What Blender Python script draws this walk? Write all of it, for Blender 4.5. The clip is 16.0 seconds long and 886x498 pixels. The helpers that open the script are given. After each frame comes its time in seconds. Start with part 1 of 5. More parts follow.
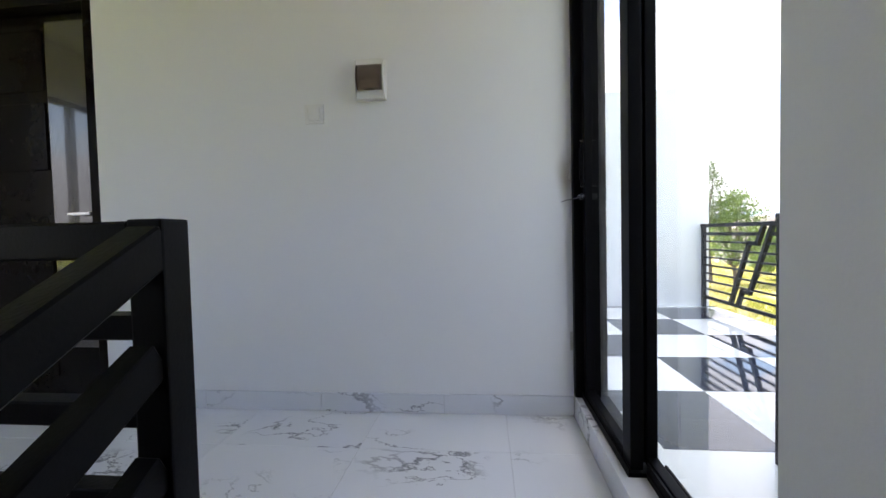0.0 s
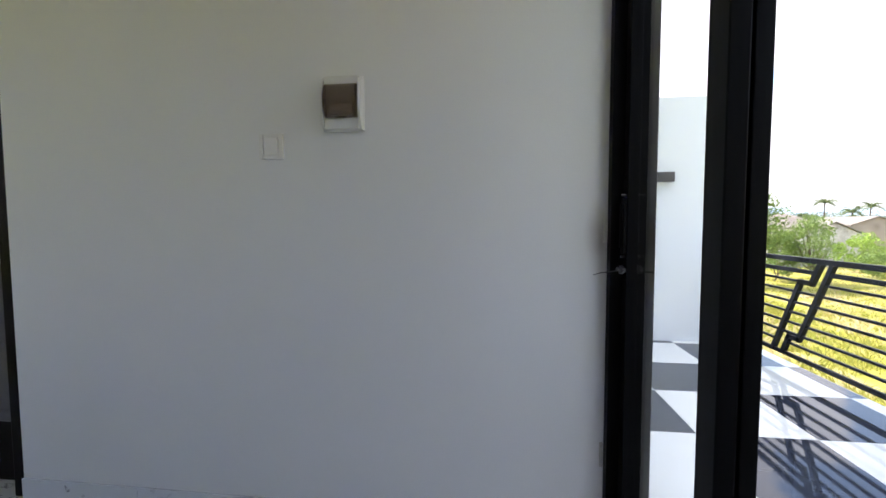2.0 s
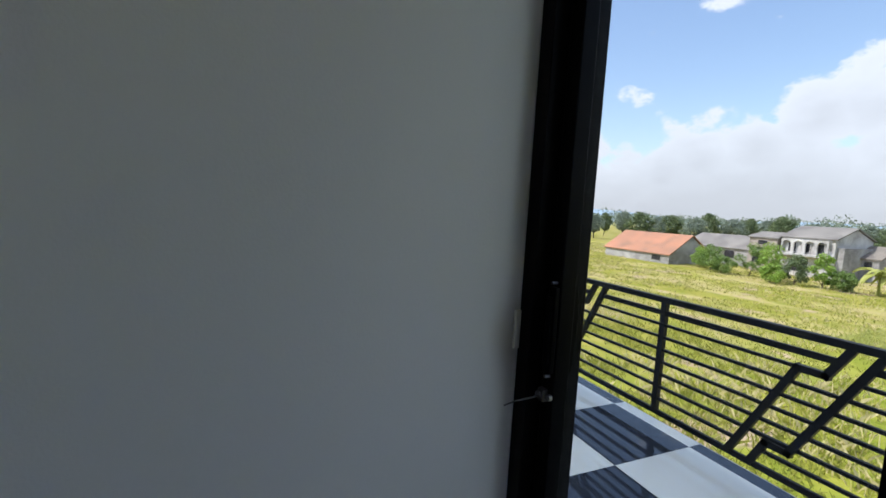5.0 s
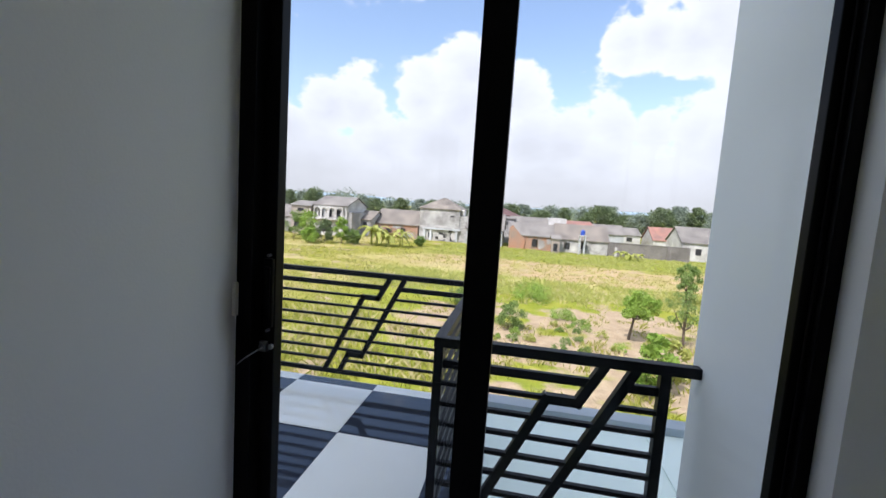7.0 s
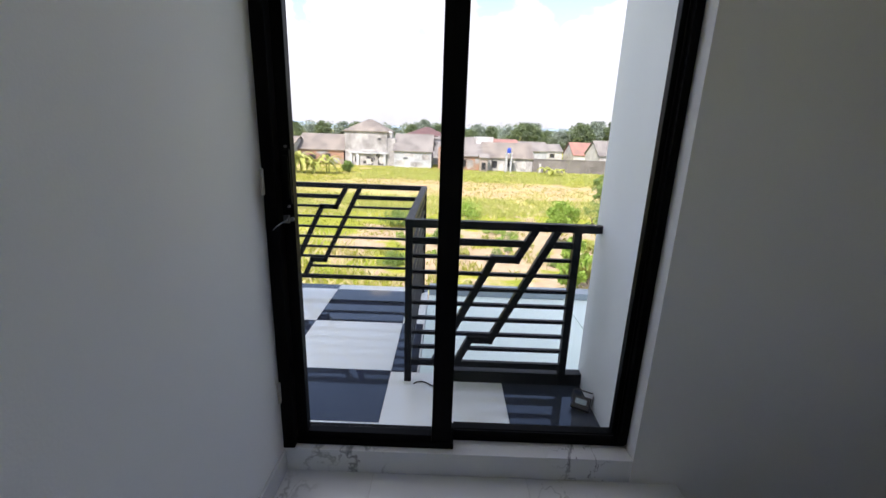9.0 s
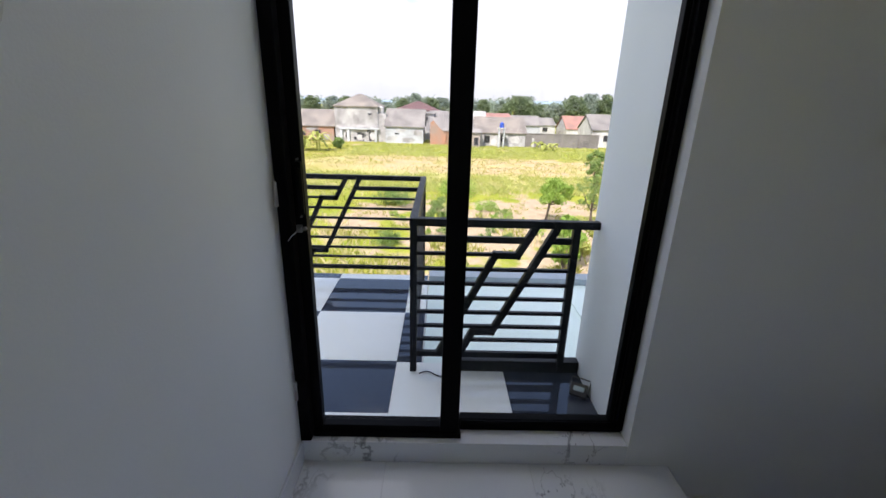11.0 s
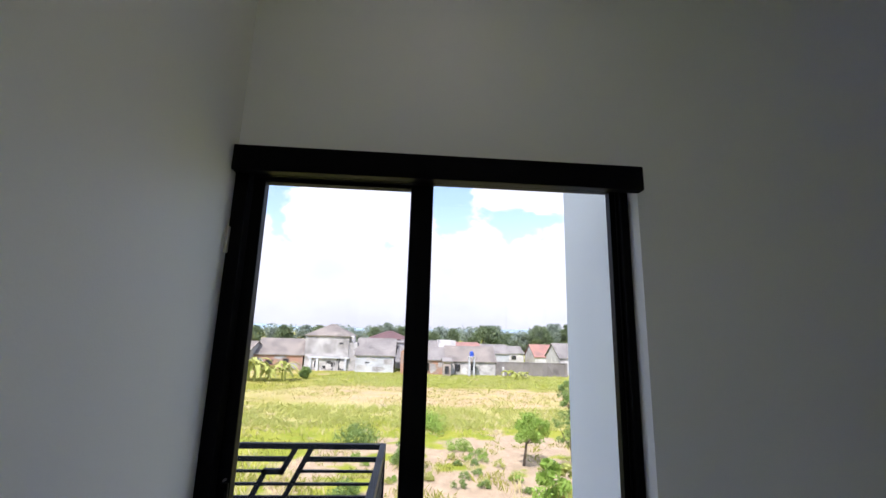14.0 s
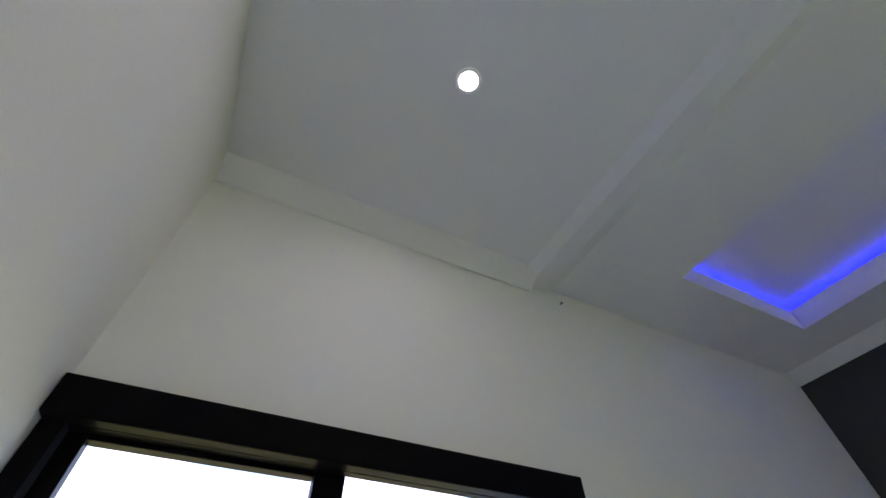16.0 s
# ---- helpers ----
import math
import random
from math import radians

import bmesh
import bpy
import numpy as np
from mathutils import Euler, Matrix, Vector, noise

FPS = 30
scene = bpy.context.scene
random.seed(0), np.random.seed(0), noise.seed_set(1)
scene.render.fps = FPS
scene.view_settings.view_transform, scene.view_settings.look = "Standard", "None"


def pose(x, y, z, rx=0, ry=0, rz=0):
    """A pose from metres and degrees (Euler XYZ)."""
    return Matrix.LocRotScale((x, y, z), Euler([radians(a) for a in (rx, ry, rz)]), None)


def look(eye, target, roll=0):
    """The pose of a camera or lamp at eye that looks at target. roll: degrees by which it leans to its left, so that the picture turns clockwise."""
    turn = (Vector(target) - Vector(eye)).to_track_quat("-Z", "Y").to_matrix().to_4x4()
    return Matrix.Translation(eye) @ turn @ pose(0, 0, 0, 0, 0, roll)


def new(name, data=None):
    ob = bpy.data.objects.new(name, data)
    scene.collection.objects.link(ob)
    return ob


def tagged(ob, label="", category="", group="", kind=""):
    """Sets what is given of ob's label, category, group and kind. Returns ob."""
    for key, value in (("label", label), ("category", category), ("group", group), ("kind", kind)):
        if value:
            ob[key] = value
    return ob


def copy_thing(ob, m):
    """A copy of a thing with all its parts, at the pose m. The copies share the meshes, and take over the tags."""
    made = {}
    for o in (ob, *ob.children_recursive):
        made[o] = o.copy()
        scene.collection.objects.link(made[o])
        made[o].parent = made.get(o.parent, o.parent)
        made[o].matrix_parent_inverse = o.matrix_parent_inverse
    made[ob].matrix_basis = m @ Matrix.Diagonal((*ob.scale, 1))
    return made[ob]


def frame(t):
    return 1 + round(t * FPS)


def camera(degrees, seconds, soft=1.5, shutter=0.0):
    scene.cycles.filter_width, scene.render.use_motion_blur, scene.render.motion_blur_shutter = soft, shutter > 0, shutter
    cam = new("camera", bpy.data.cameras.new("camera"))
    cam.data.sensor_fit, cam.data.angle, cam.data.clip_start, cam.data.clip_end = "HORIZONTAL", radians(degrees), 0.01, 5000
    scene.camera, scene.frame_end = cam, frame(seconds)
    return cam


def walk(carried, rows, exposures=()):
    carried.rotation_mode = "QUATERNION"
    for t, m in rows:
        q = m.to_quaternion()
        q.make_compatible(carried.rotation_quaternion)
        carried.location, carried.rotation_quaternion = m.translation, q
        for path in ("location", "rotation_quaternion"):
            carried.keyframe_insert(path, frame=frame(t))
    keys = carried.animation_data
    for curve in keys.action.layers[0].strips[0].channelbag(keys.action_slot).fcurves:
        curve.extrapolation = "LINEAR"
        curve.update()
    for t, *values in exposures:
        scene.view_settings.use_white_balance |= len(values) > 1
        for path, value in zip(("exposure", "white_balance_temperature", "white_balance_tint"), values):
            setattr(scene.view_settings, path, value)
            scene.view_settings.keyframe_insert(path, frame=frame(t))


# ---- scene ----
cam = camera(93.1, 16.0)
PATH = [
    (0, (1.957, -0.388, 0.849), (-0.031, -0.593, 0.778), -1.3),
    (0.5, (1.789, -0.436, 0.959), (-0.196, -0.67, 0.879), -0.9),
    (1, (1.724, -0.45, 0.957), (-0.258, -0.703, 0.887), -0.7),
    (1.5, (1.589, -0.428, 1.004), (-0.392, -0.683, 0.906), -0.4),
    (2, (1.475, -0.373, 1.147), (-0.506, -0.622, 1.03), -0.2),
    (2.5, (1.384, -0.379, 1.179), (-0.598, -0.615, 1.052), -0.1),
    (3, (1.199, -0.435, 1.253), (-0.783, -0.656, 1.102), 0.2),
    (3.2, (1.143, -0.448, 1.337), (-0.838, -0.662, 1.172), 0.3),
    (5.3, (0.744, -0.553, 1.389), (-0.916, 0.548, 1.204), 3.7),
    (5.5, (0.783, -0.606, 1.417), (-0.717, 0.703, 1.229), 3.9),
    (6, (0.816, -0.698, 1.432), (-0.259, 0.979, 1.246), 3.9),
    (6.5, (0.792, -0.801, 1.415), (0.059, 1.05, 1.222), 3.8),
    (7, (0.694, -0.933, 1.389), (0.339, 1.025, 1.191), 3.8),
    (7.5, (0.688, -1.081, 1.373), (0.54, 0.903, 1.165), 3.6),
    (8, (0.724, -1.214, 1.323), (0.684, 0.76, 1.007), 2.9),
    (8.5, (0.677, -1.295, 1.305), (0.655, 0.649, 0.835), 2.3),
    (9, (0.599, -1.354, 1.298), (0.59, 0.574, 0.763), 2.0),
    (9.2, (0.578, -1.376, 1.302), (0.573, 0.544, 0.743), 1.9),
    (11.3, (0.53, -1.385, 1.446), (0.572, 0.508, 0.802), 1.5),
    (11.5, (0.521, -1.4, 1.466), (0.574, 0.51, 0.876), 1.4),
    (12, (0.529, -1.396, 1.494), (0.598, 0.559, 1.078), 1.2),
    (12.5, (0.529, -1.413, 1.536), (0.621, 0.57, 1.294), 1.5),
    (13, (0.528, -1.411, 1.592), (0.637, 0.586, 1.608), 1.6),
    (13.5, (0.558, -1.377, 1.646), (0.68, 0.606, 1.881), 1.6),
    (14, (0.596, -1.337, 1.668), (0.727, 0.618, 2.068), 1.6),
    (14.5, (0.524, -1.265, 1.696), (0.664, 0.643, 2.28), 1.7),
    (15, (0.43, -1.221, 1.743), (0.707, 0.584, 2.559), 0.9),
    (15.5, (0.354, -1.136, 1.728), (0.953, 0.374, 2.894), -0.8),
    (16, (0.369, -1.085, 1.741), (0.962, 0.086, 3.251), -1.0),
]
walk(cam, [(t, look(eye, target, roll)) for t, eye, target, roll in PATH],
     exposures=[(0, 1.82, 6550, 23), (0.5, 1.6, 6550, 23), (3.2, 1.28, 6550, 23), (5.3, 0.13, 6050, 16), (7.5, 0.43, 6250, 22), (9, 0.72, 6450, 24), (12, 0.66, 6250, 23), (13, 0.66, 6150, 25), (14.5, 0.6, 5950, 26), (15.3, 0.76, 5820, 28), (16, 1.76, 5750, 33)])

# ---------------------------------------------------------------- light
SUN_AZ, SUN_EL = 152.0, 52.0      # azimuth from +y towards -x, elevation
sun_dir = Vector((-math.sin(radians(SUN_AZ)) * math.cos(radians(SUN_EL)),
                  math.cos(radians(SUN_AZ)) * math.cos(radians(SUN_EL)),
                  math.sin(radians(SUN_EL))))
sun = new("sun", bpy.data.lights.new("sun", "SUN"))
sun.data.energy, sun.data.angle, sun.data.color = 4.5, radians(0.5), (1.0, 0.95, 0.87)
sun.matrix_world = look((0, 0, 40), Vector((0, 0, 40)) - sun_dir)

world = bpy.data.worlds.new("sky")
scene.world = world
world.use_nodes = True
wn, wl = world.node_tree.nodes, world.node_tree.links
wn.clear()


def wmath(op, a, b=None, c=None):
    n = wn.new("ShaderNodeMath")
    n.operation = op
    for i, v in enumerate((a, b, c)):
        if v is None:
            continue
        if isinstance(v, (int, float)):
            n.inputs[i].default_value = v
        else:
            wl.new(v, n.inputs[i])
    return n.outputs[0]


sky = wn.new("ShaderNodeTexSky")
sky.sky_type, sky.sun_disc = "NISHITA", False
sky.sun_elevation, sky.sun_rotation = radians(SUN_EL), radians(-SUN_AZ)
sky.air_density, sky.dust_density, sky.ozone_density = 1.3, 1.6, 1.5
coord = wn.new("ShaderNodeTexCoord")
sep = wn.new("ShaderNodeSeparateXYZ")
wl.new(coord.outputs["Generated"], sep.inputs[0])
fbm = wn.new("ShaderNodeTexNoise")
fbm.inputs["Scale"].default_value, fbm.inputs["Detail"].default_value, fbm.inputs["Roughness"].default_value = 5.0, 9.0, 0.58
stretch = wn.new("ShaderNodeMapping")
stretch.inputs["Scale"].default_value = (1.0, 1.0, 1.7)
stretch.inputs["Location"].default_value = (3.1, 0.4, 0.2)
wl.new(coord.outputs["Generated"], stretch.inputs[0])
wl.new(stretch.outputs[0], fbm.inputs["Vector"])
# cumulus heaps: azimuth (degrees right of +y), elevation, radius
HEAPS = [(-8, 17.5, 4.5), (-8.5, 13, 7), (-14.5, 13.5, 5), (-22, 12, 5), (-26, 11, 4.5), (-19, 8, 7), (-2, 14.5, 4.6), (-31, 8, 4), (-36, 7, 4), (-40, 5, 4.5),
         (-12, 8, 8), (0, 9, 6), (5, 9, 5.2), (11, 10.5, 4.8), (15, 10.5, 4.8), (19, 10, 4.8), (9, 6, 7), (22, 9, 6),
         (11, 20.8, 3.2), (14, 21.3, 4), (18, 20.5, 4.4), (20, 22, 5), (24, 20, 6),
         (-53.8, 10.9, 4.6), (-66.9, 19.8, 11.5), (-65.8, 21.7, 6.2), (-61.5, 11.1, 5.4), (-56.8, 19.0, 5.4),
         # high clouds out of view, added to brighten the balcony
         (-95, 38, 20), (-100, 62, 22), (-62, 52, 15), (-20, 56, 17), (32, 60, 18), (-45, 76, 18), (70, 40, 16), (110, 60, 18)]
heap = None
for az, el, rad in HEAPS:
    d = Vector((math.sin(radians(az)) * math.cos(radians(el)), math.cos(radians(az)) * math.cos(radians(el)), math.sin(radians(el))))
    dist = wn.new("ShaderNodeVectorMath")
    dist.operation = "DISTANCE"
    wl.new(coord.outputs["Generated"], dist.inputs[0])
    dist.inputs[1].default_value = d
    v = wmath("SUBTRACT", 1.0, wmath("DIVIDE", dist.outputs["Value"], 2 * math.sin(radians(rad) / 2)))
    heap = v if heap is None else wmath("MAXIMUM", heap, v)
low = wmath("MULTIPLY_ADD", sep.outputs["Z"], -6.0, 1.2)           # haze near the horizon
puff = wmath("MULTIPLY_ADD", fbm.outputs["Fac"], 2.6, -1.3)
dens = wmath("ADD", wmath("MAXIMUM", wmath("MAXIMUM", heap, low), -0.25), puff)
mask = wn.new("ShaderNodeMapRange")
mask.interpolation_type = "SMOOTHSTEP"
mask.inputs["From Min"].default_value, mask.inputs["From Max"].default_value = 0.0, 0.2
mask.inputs["To Max"].default_value = 0.96
wl.new(dens, mask.inputs["Value"])
shade = wn.new("ShaderNodeMapRange")
shade.inputs["From Min"].default_value, shade.inputs["From Max"].default_value = 0.1, 1.1
shade.inputs["To Min"].default_value, shade.inputs["To Max"].default_value = 1.0, 0.82
wl.new(dens, shade.inputs["Value"])
bg_sky, bg_cloud, bg_mix = wn.new("ShaderNodeBackground"), wn.new("ShaderNodeBackground"), wn.new("ShaderNodeMixShader")
bg_sky.inputs["Strength"].default_value = 0.15
tint = wn.new("ShaderNodeMix")
tint.data_type, tint.blend_type = "RGBA", "MULTIPLY"
tint.inputs["Factor"].default_value = 1.0
wl.new(sky.outputs[0], tint.inputs["A"])
tint.inputs["B"].default_value = (1.35, 1.32, 1.3, 1)
wl.new(tint.outputs["Result"], bg_sky.inputs["Color"])
bg_cloud.inputs["Color"].default_value = (0.93, 0.97, 1.0, 1)
lift = wn.new("ShaderNodeMapRange")
lift.inputs["From Min"].default_value, lift.inputs["From Max"].default_value = 0.0, 0.3
lift.inputs["To Min"].default_value, lift.inputs["To Max"].default_value = 0.82, 1.0
wl.new(sep.outputs["Z"], lift.inputs["Value"])
wl.new(wmath("MULTIPLY", wmath("MULTIPLY", shade.outputs[0], lift.outputs[0]), 0.97), bg_cloud.inputs["Strength"])
wl.new(mask.outputs[0], bg_mix.inputs[0])
wl.new(bg_sky.outputs[0], bg_mix.inputs[1])
wl.new(bg_cloud.outputs[0], bg_mix.inputs[2])
out = wn.new("ShaderNodeOutputWorld")
wl.new(bg_mix.outputs[0], out.inputs["Surface"])


# ---------------------------------------------------------------- materials


def material(name, col, col2=None, scale=6.0, fine=80.0, rough=0.6, metal=0.0, bump=0.1, spread=0.5, rough_var=0.1,
             island=0.0, per_object=0.0, coat=0.0, spec=0.5, space="Object"):
    """Two-scale noise between two colours, with fine relief and uneven gloss."""
    m = bpy.data.materials.new(name)
    m.use_nodes = True
    n, l = m.node_tree.nodes, m.node_tree.links
    b = n["Principled BSDF"]
    col2 = col2 or tuple(c * 0.8 for c in col)
    tc = n.new("ShaderNodeTexCoord")
    big, small = n.new("ShaderNodeTexNoise"), n.new("ShaderNodeTexNoise")
    for t, s in ((big, scale), (small, fine)):
        t.inputs["Scale"].default_value, t.inputs["Detail"].default_value = s, 5.0
        l.new(tc.outputs[space], t.inputs["Vector"])
    add = n.new("ShaderNodeMath")
    add.operation = "MULTIPLY_ADD"
    l.new(small.outputs["Fac"], add.inputs[0])
    add.inputs[1].default_value = 0.4
    l.new(big.outputs["Fac"], add.inputs[2])
    rng = n.new("ShaderNodeMapRange")
    rng.inputs["From Min"].default_value, rng.inputs["From Max"].default_value = 0.7 - spread / 2, 0.7 + spread / 2
    l.new(add.outputs[0], rng.inputs["Value"])
    fac = rng.outputs[0]
    if island or per_object:
        src = n.new("ShaderNodeNewGeometry").outputs["Random Per Island"] if island else n.new("ShaderNodeObjectInfo").outputs["Random"]
        mix = n.new("ShaderNodeMix")
        mix.inputs["Factor"].default_value = island or per_object
        l.new(fac, mix.inputs["A"])
        l.new(src, mix.inputs["B"])
        fac = mix.outputs["Result"]
    ramp = n.new("ShaderNodeMix")
    ramp.data_type = "RGBA"
    ramp.inputs["A"].default_value, ramp.inputs["B"].default_value = (*col, 1), (*col2, 1)
    l.new(fac, ramp.inputs["Factor"])
    l.new(ramp.outputs["Result"], b.inputs["Base Color"])
    rr = n.new("ShaderNodeMapRange")
    rr.inputs["To Min"].default_value, rr.inputs["To Max"].default_value = max(0.02, rough - rough_var), min(1, rough + rough_var)
    l.new(big.outputs["Fac"], rr.inputs["Value"])
    l.new(rr.outputs[0], b.inputs["Roughness"])
    b.inputs["Metallic"].default_value = metal
    b.inputs["Specular IOR Level"].default_value = spec
    b.inputs["Coat Weight"].default_value = coat
    if bump:
        bp = n.new("ShaderNodeBump")
        bp.inputs["Strength"].default_value, bp.inputs["Distance"].default_value = bump, 0.01
        l.new(small.outputs["Fac"], bp.inputs["Height"])
        l.new(bp.outputs[0], b.inputs["Normal"])
    return m


def marble(name, base, vein, scale=1.6, rough=0.08):
    """Polished tile with branching grey veins, each tile cut from another place of the slab."""
    m = bpy.data.materials.new(name)
    m.use_nodes = True
    n, l = m.node_tree.nodes, m.node_tree.links
    b = n["Principled BSDF"]
    geo, info = n.new("ShaderNodeNewGeometry"), n.new("ShaderNodeObjectInfo")
    shift = n.new("ShaderNodeVectorMath")
    shift.operation = "MULTIPLY_ADD"
    shift.inputs[0].default_value = (1, 1, 1)
    jump = n.new("ShaderNodeCombineXYZ")
    jm = n.new("ShaderNodeMath")
    jm.operation = "MULTIPLY"
    jm.inputs[1].default_value = 37.0
    l.new(info.outputs["Random"], jm.inputs[0])
    l.new(jm.outputs[0], jump.inputs[0])
    l.new(jm.outputs[0], jump.inputs[2])
    l.new(geo.outputs["Position"], shift.inputs[1])
    shift.inputs[0].default_value = (1, 1, 1)
    l.new(jump.outputs[0], shift.inputs[2])
    lines = []
    grain = n.new("ShaderNodeMapping")
    grain.inputs["Rotation"].default_value, grain.inputs["Scale"].default_value = (0.5, 0.4, 0.8), (1.1, 0.62, 1.0)
    l.new(shift.outputs[0], grain.inputs[0])
    for sc, width, seed in ((scale, 0.009, 0.0), (scale * 2.0, 0.006, 5.0)):
        t = n.new("ShaderNodeTexNoise")
        t.noise_dimensions = "4D"
        t.inputs["W"].default_value = seed
        t.inputs["Scale"].default_value, t.inputs["Detail"].default_value, t.inputs["Distortion"].default_value = sc, 8.0, 0.25
        t.inputs["Roughness"].default_value = 0.6
        l.new(grain.outputs[0], t.inputs["Vector"])
        s = n.new("ShaderNodeMath")
        s.operation = "SUBTRACT"
        l.new(t.outputs["Fac"], s.inputs[0])
        s.inputs[1].default_value = 0.5
        a = n.new("ShaderNodeMath")
        a.operation = "ABSOLUTE"
        l.new(s.outputs[0], a.inputs[0])
        r = n.new("ShaderNodeMapRange")
        r.inputs["From Min"].default_value, r.inputs["From Max"].default_value = 0.0, width
        r.inputs["To Min"].default_value, r.inputs["To Max"].default_value = 1.0, 0.0
        l.new(a.outputs[0], r.inputs["Value"])
        lines.append(r.outputs[0])
    patch = n.new("ShaderNodeTexNoise")
    patch.inputs["Scale"].default_value = scale * 1.7
    l.new(shift.outputs[0], patch.inputs["Vector"])
    pr = n.new("ShaderNodeMapRange")
    pr.inputs["From Min"].default_value, pr.inputs["From Max"].default_value = 0.5, 0.62
    l.new(patch.outputs["Fac"], pr.inputs["Value"])
    mx = n.new("ShaderNodeMath")
    mx.operation = "MAXIMUM"
    l.new(lines[0], mx.inputs[0])
    l.new(lines[1], mx.inputs[1])
    ml = n.new("ShaderNodeMath")
    ml.operation = "MULTIPLY"
    l.new(mx.outputs[0], ml.inputs[0])
    l.new(pr.outputs[0], ml.inputs[1])
    cloud = n.new("ShaderNodeMix")
    cloud.data_type = "RGBA"
    cloud.inputs["A"].default_value, cloud.inputs["B"].default_value = (*base, 1), (*[c * 0.88 for c in base], 1)
    l.new(patch.outputs["Fac"], cloud.inputs["Factor"])
    mixc = n.new("ShaderNodeMix")
    mixc.data_type = "RGBA"
    l.new(ml.outputs[0], mixc.inputs["Factor"])
    l.new(cloud.outputs["Result"], mixc.inputs["A"])
    mixc.inputs["B"].default_value = (*vein, 1)
    l.new(mixc.outputs["Result"], b.inputs["Base Color"])
    b.inputs["Roughness"].default_value = rough
    return m


def glass(name, tint_rgb=(1, 1, 1)):
    """Thin clear pane: straight through, with mirror reflection at grazing angles."""
    m = bpy.data.materials.new(name)
    m.use_nodes = True
    n, l = m.node_tree.nodes, m.node_tree.links
    n.clear()
    o, mx, tr, gl, fr = (n.new("ShaderNode" + k) for k in ("OutputMaterial", "MixShader", "BsdfTransparent", "BsdfGlossy", "LayerWeight"))
    tr.inputs["Color"].default_value = (*tint_rgb, 1)
    gl.inputs["Roughness"].default_value = 0.01
    p5, sc = n.new("ShaderNodeMath"), n.new("ShaderNodeMath")
    p5.operation, sc.operation = "POWER", "MULTIPLY_ADD"
    fr.inputs["Blend"].default_value = 0.5
    l.new(fr.outputs["Facing"], p5.inputs[0])
    p5.inputs[1].default_value = 5.0
    l.new(p5.outputs[0], sc.inputs[0])
    sc.inputs[1].default_value, sc.inputs[2].default_value = 0.9, 0.015
    l.new(sc.outputs[0], mx.inputs[0])
    l.new(tr.outputs[0], mx.inputs[1])
    l.new(gl.outputs[0], mx.inputs[2])
    l.new(mx.outputs[0], o.inputs["Surface"])
    return m


def glow(name, rgb, strength):
    m = bpy.data.materials.new(name)
    m.use_nodes = True
    b = m.node_tree.nodes["Principled BSDF"]
    b.inputs["Base Color"].default_value = (*rgb, 1)
    b.inputs["Emission Color"].default_value = (*rgb, 1)
    b.inputs["Emission Strength"].default_value = strength
    return m


WALL = material("wall_paint", (0.84, 0.84, 0.83), (0.79, 0.79, 0.78), 1.2, 160, 0.55, bump=0.05, spread=0.9)
CEIL = material("ceiling_paint", (0.84, 0.84, 0.83), (0.8, 0.8, 0.79), 0.9, 120, 0.7, bump=0.03, spread=0.9)
OUTWALL = material("exterior_paint", (0.85, 0.89, 0.9), (0.8, 0.84, 0.85), 1.0, 90, 0.75, bump=0.05, spread=0.9)
DARKWALL = material("dark_accent_paint", (0.035, 0.035, 0.037), (0.028, 0.028, 0.03), 2, 120, 0.55, bump=0.05)
MARBLE = marble("marble_tile", (0.79, 0.8, 0.82), (0.2, 0.2, 0.215), 1.3)
GROUT = material("grout", (0.68, 0.68, 0.69), None, 10, 200, 0.9)
ALU = material("black_aluminium", (0.004, 0.004, 0.0045), (0.003, 0.003, 0.0035), 3, 300, 0.42, bump=0.02, spec=0.06)
STEEL = material("black_painted_steel", (0.010, 0.012, 0.016), (0.006, 0.007, 0.009), 5, 200, 0.45, bump=0.06, spec=0.16)
STAIRSTEEL = material("black_rail_paint", (0.004, 0.0045, 0.0055), (0.003, 0.003, 0.0035), 5, 200, 0.42, bump=0.06, spec=0.08)
WHITETILE = material("white_glazed_tile", (0.88, 0.9, 0.87), (0.84, 0.865, 0.835), 3, 60, 0.05, bump=0.004, per_object=0.3, rough_var=0.02)
BLACKTILE = material("black_glazed_tile", (0.028, 0.036, 0.055), (0.042, 0.05, 0.07), 3, 60, 0.04, bump=0.004, per_object=0.3, rough_var=0.02)
DARKSTEEL = material("dull_steel", (0.22, 0.22, 0.22), (0.15, 0.15, 0.15), 30, 200, 0.35, metal=1.0, bump=0)
CHROME = material("chrome", (0.7, 0.7, 0.7), (0.6, 0.6, 0.6), 20, 200, 0.15, metal=1.0, bump=0)
WOOD = material("dark_lacquered_wood", (0.004, 0.0027, 0.002), (0.008, 0.005, 0.0035), 4, 40, 0.2, bump=0.05, spec=0.07)
WOODG = material("polished_dark_wood", (0.008, 0.005, 0.004), (0.014, 0.008, 0.006), 4, 40, 0.16, bump=0.1, spec=0.6, coat=1.0)
PLASTIC = material("white_plastic", (0.8, 0.79, 0.76), (0.75, 0.74, 0.71), 10, 200, 0.35, bump=0)
SMOKE = material("smoked_plastic", (0.36, 0.26, 0.18), (0.42, 0.31, 0.22), 25, 150, 0.15, bump=0, coat=0.4)
LENS = material("frosted_lens", (0.34, 0.42, 0.44), (0.26, 0.33, 0.36), 30, 200, 0.25, bump=0)
BLACKPL = material("black_plastic", (0.015, 0.015, 0.016), None, 20, 200, 0.4, bump=0.05)
n_ = SMOKE.node_tree.nodes["Principled BSDF"].inputs
n_["Transmission Weight"].default_value = 0.7
GLASS = glass("window_glass", (0.97, 0.985, 0.98))
